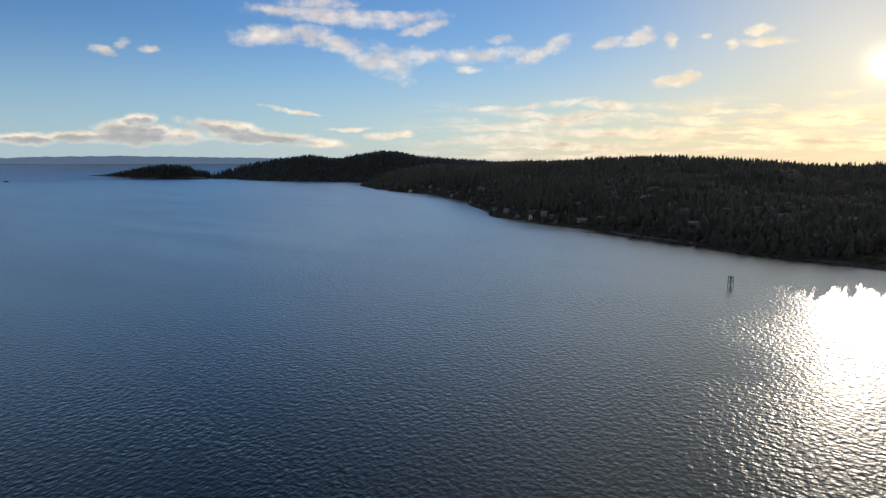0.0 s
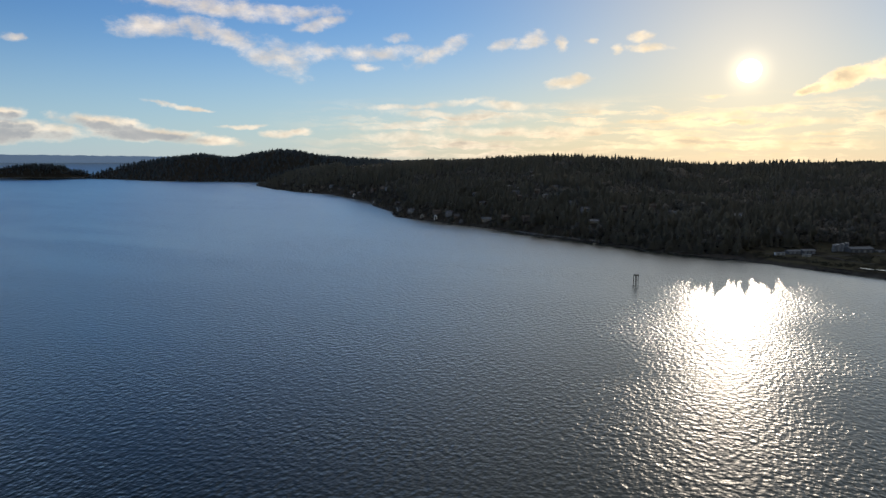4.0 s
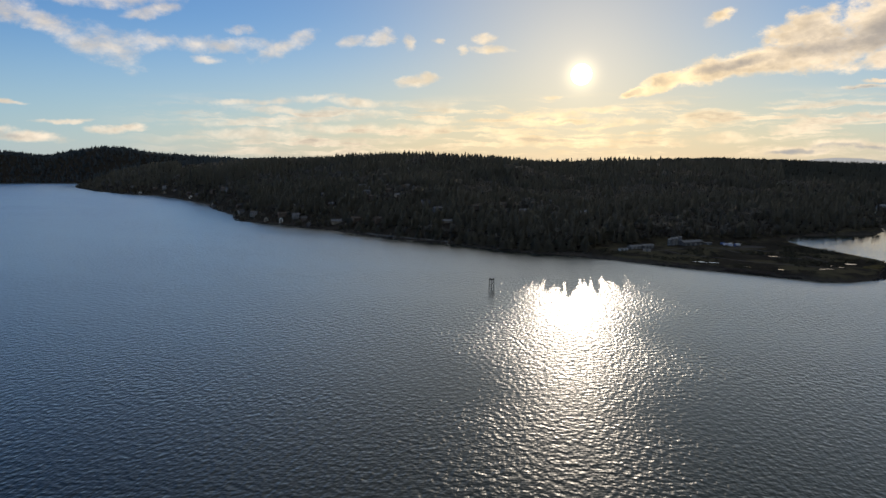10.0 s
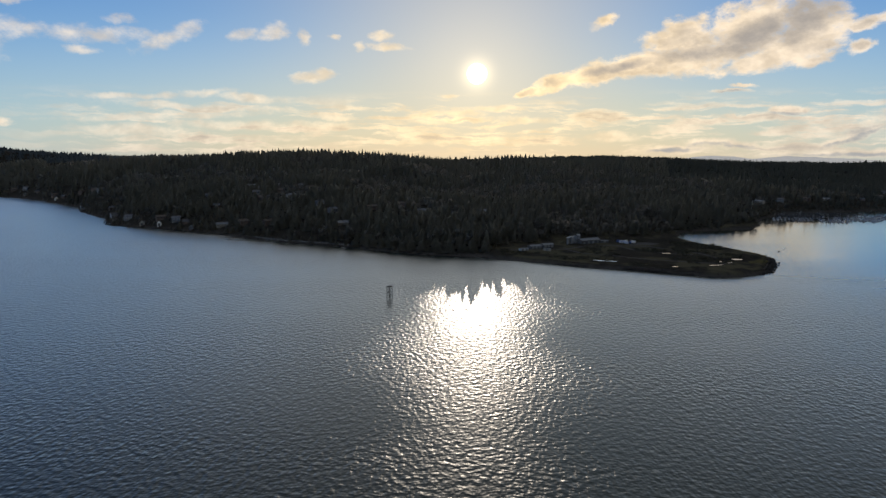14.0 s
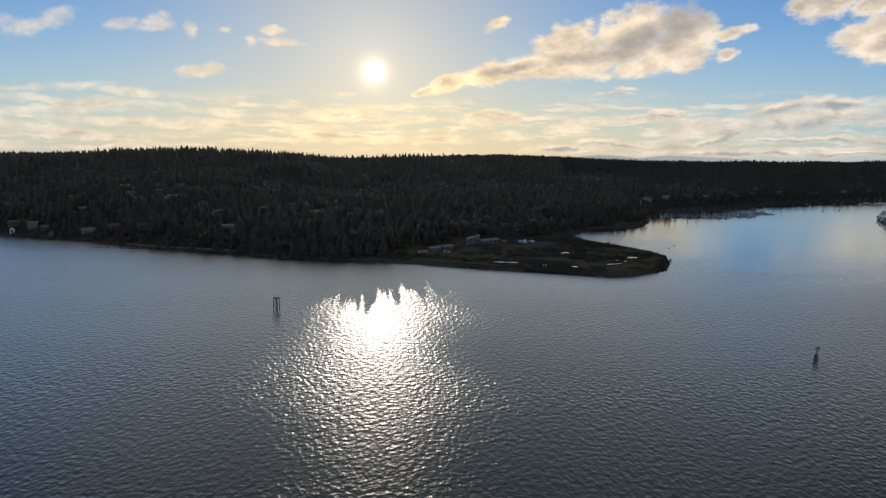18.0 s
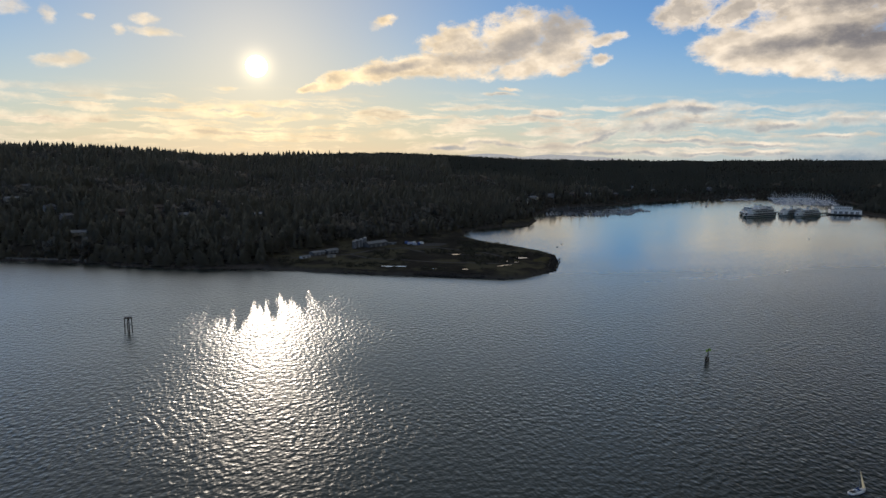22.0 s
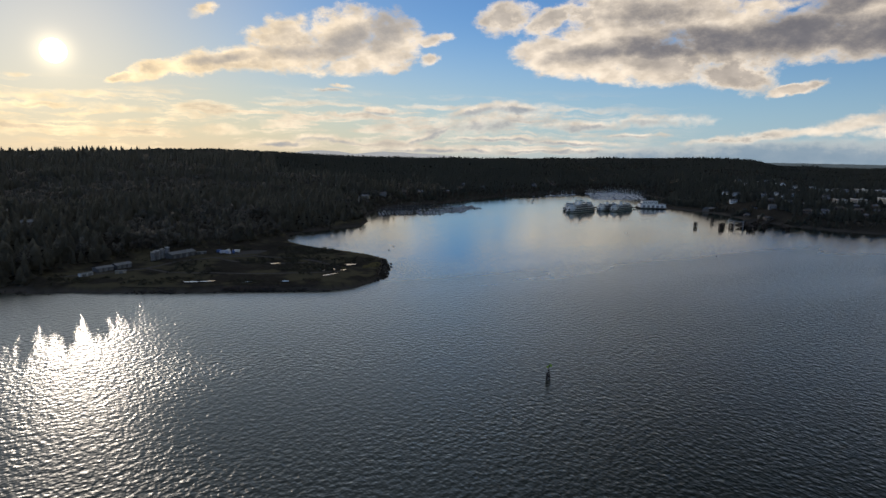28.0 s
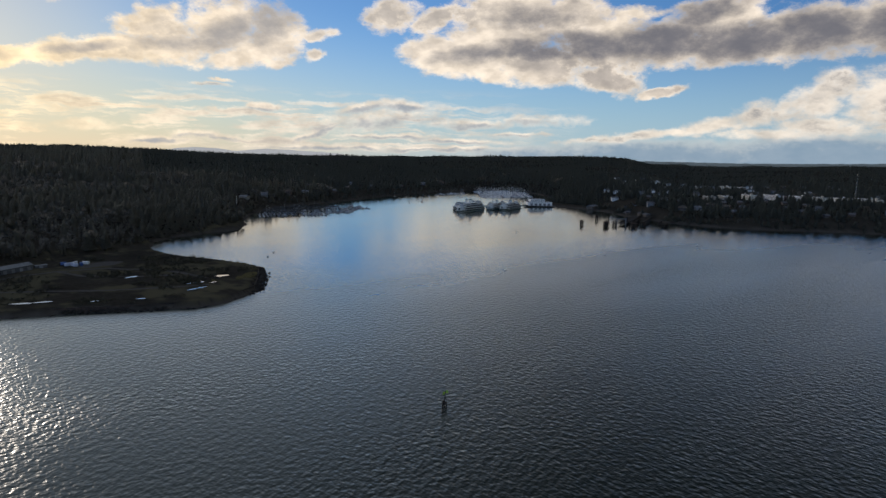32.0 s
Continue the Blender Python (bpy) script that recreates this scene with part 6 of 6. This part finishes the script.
def track(points, width, seed):
    """A worn gravel track that follows the ground."""
    v, f = [], []
    P = [Vector((*p, 0)) for p in points]
    fine = []
    for a, b in zip(P, P[1:]):
        n = max(2, int((b - a).length / 3))
        fine += [a.lerp(b, i / n) for i in range(n)]
    fine.append(P[-1])
    for i, p in enumerate(fine):
        d = (fine[min(i + 1, len(fine) - 1)] - fine[max(i - 1, 0)]).normalized()
        nrm = Vector((-d.y, d.x, 0))
        for s in (-1, -0.3, 0.3, 1):
            q = p + nrm * s * width / 2 * (1 + 0.2 * noise.noise(p * 0.11 + Vector((seed, s, 0))))
            v.append((q.x, q.y, at_ground(q.x, q.y) + (0.12 if abs(s) < 0.5 else 0.03)))
    for i in range(len(fine) - 1):
        for j in range(3):
            k = i * 4 + j
            f.append((k, k + 1, k + 5, k + 4))
    ob = mesh_from("gravel_track", v, f, M_GRAVELPAD, True)
    return tagged(ob, "worn gravel track curving over the flat spit", "track", kind="structure")


track([(10, 870), (45, 868), (80, 880), (110, 905), (150, 915), (190, 905), (220, 880), (240, 845), (248, 812)], 5, 1)
track([(80, 880), (95, 850), (130, 828), (175, 805), (215, 790), (240, 786)], 4, 2)
track([(150, 915), (165, 880), (200, 850), (230, 842)], 4, 3)


# sheet piles round the seaward edge, with boulders at their foot
def sheet_wall(points):
    t = thing("sheet_pile_wall", "rusty corrugated sheet-pile wall along the spit's edge", "retaining wall")
    P = [Vector((*p, 0)) for p in points]
    for a, b in zip(P, P[1:]):
        d = b - a
        n = max(3, int(d.length / 0.7))
        nrm = Vector((-d.y, d.x, 0)).normalized()
        bm = bmesh.new()
        cols = []
        for i in range(n + 1):
            off = 0.35 if (i // 2) % 2 else 0.0
            p = a + d * (i / n) + nrm * (4.0 + off)
            cols.append([bm.verts.new((p.x, p.y, z)) for z in (-3, 3.6)] + [bm.verts.new((p.x + nrm.x * .3, p.y + nrm.y * .3, z)) for z in (3.6, -3)])
        for c0, c1 in zip(cols, cols[1:]):
            for j in range(4):
                bm.faces.new((c0[j], c0[(j + 1) % 4], c1[(j + 1) % 4], c1[j]))
        part("sheet_piles", bm, M_STEEL, t)
        mid = (a + b) / 2 + nrm * 4.2
        cap = part("cap_rail", box(d.length, 0.7, 0.3, 0, 0, 3.6), M_PILE, t)
        cap.matrix_world = pose(mid.x, mid.y, 0, 0, 0, math.degrees(math.atan2(d.y, d.x)))
    return t


sheet_wall(COAST_SPIT[0:10])


def boulders(name, label, points, per_m, spread, size, seed, inland=0.0):
    q = np.random.default_rng(seed)
    octa = np.array([(1, 0, 0), (0, 1, 0), (-1, 0, 0), (0, -1, 0), (0, 0, 1), (0, 0, -1)], float)
    tri = np.array([(0, 1, 4), (1, 2, 4), (2, 3, 4), (3, 0, 4), (1, 0, 5), (2, 1, 5), (3, 2, 5), (0, 3, 5)])
    vs, fs, base = [], [], 0
    for (ax, ay), (bx, by) in zip(points, points[1:]):
        L = math.hypot(bx - ax, by - ay)
        nx, ny = -(by - ay) / L, (bx - ax) / L
        for _ in range(int(L * per_m)):
            u, o = q.random(), q.normal(inland, spread)
            s = size * q.uniform(0.5, 1.6)
            r = np.array(Euler((q.random() * 6, q.random() * 6, q.random() * 6)).to_matrix())
            v = (octa * q.uniform(0.65, 1.2, (6, 1)) * s) @ r * np.array((1, 1, 0.75))
            x, y = ax + (bx - ax) * u + nx * o, ay + (by - ay) * u + ny * o
            vs.append(v + np.array((x, y, max(0.1, min(2.6, 0.2 + o * 0.35)) if abs(o) < 9 else 0.2)))
            fs.append(tri + base)
            base += 6
    return tagged(mesh_from(name, np.concatenate(vs), np.concatenate(fs), M_ROCK), label, "boulders", kind="stuff")


boulders("riprap", "dark boulders heaped along the foot of the spit", COAST_SPIT[0:12], 2.6, 2.0, 1.1, 3, 1.5)
boulders("tip_rocks", "large dark rocks round the spit's tip", COAST_SPIT[7:12], 1.2, 2.6, 2.1, 9, 1.0)
boulders("shore_boulders", "scattered dark boulders along the south shore", COAST_SHORE, 0.9, 3.0, 0.9, 4, 1.0)
boulders("bay_shore_stones", "stones along the curved gravel beach", COAST_SPIT[11:], 0.8, 3.0, 0.7, 6, 1.0)

# low scrub on the spit
q = np.random.default_rng(12)
bx_, by_ = q.uniform(0, 310, 9000), q.uniform(735, 1010, 9000)
baz, bd = polar(bx_, by_)
ok = (shore_distance(bx_, by_) > 8) & (bd < np.interp(baz, NEAR_AZ, NEAR_FOOT) + 25) & (vnoise(bx_, by_, 30, 41) * 0.6 + vnoise(bx_, by_, 9, 42) * 0.4 > 0.64)
bx_, by_ = bx_[ok][:2600], by_[ok][:2600]
bh = q.uniform(0.5, 2.2, len(bx_)) * (0.6 + 0.9 * vnoise(bx_, by_, 30, 43))
plant("spit_scrub", "low brown and green scrub on the flat spit", BROADLEAVES, bx_, by_, bh + 0.8, bh * 0.9, M_SCRUB)


# trees that stand on their own by the sheds and along the bay
def lone_tree(x, y, h, seed, bare):
    t = thing("bare_tree" if bare else "fir_tree", "bare brown winter tree near the shore" if bare else "dark evergreen fir near the shore", "tree", "single trees near the shore", (x, y, at_ground(x, y) - .3))
    r = random.Random(seed)
    part("trunk", rod((0, 0, 0), (r.uniform(-.3, .3), r.uniform(-.3, .3), h * (.6 if bare else .92)), h * .018 + .1, .06, 7), M_BARK, t)
    if bare:
        for k in range(6):
            a, z = r.random() * 6.28, h * r.uniform(.3, .55)
            part("limb", rod((0, 0, z), (math.cos(a) * h * .2, math.sin(a) * h * .2, z + h * .3), .12, .03, 5), M_BARK, t)
        v, f = broadleaf_model(16, seed)
        s = (h * .34, h * .34, h)
    else:
        v, f = conifer_model(9, 8, seed)
        s = (h * .16, h * .16, h)
    crown = mesh_from("crown", v * np.array(s), f, M_BARE if bare else M_CONIFER)
    crown.parent = t


lr = random.Random(8)
made = 0
while made < 90:
    a = lr.uniform(-20, 24)
    d = float(np.interp(a, NEAR_AZ, NEAR_FOOT)) + lr.uniform(-4, 26)
    x, y = OX + d * math.sin(radians(a)), OY + d * math.cos(radians(a))
    if float(shore_distance(np.array([x]), np.array([y]))[0]) < 7:
        continue
    lone_tree(x, y, lr.uniform(9, 22), made, lr.random() < 0.5)
    made += 1
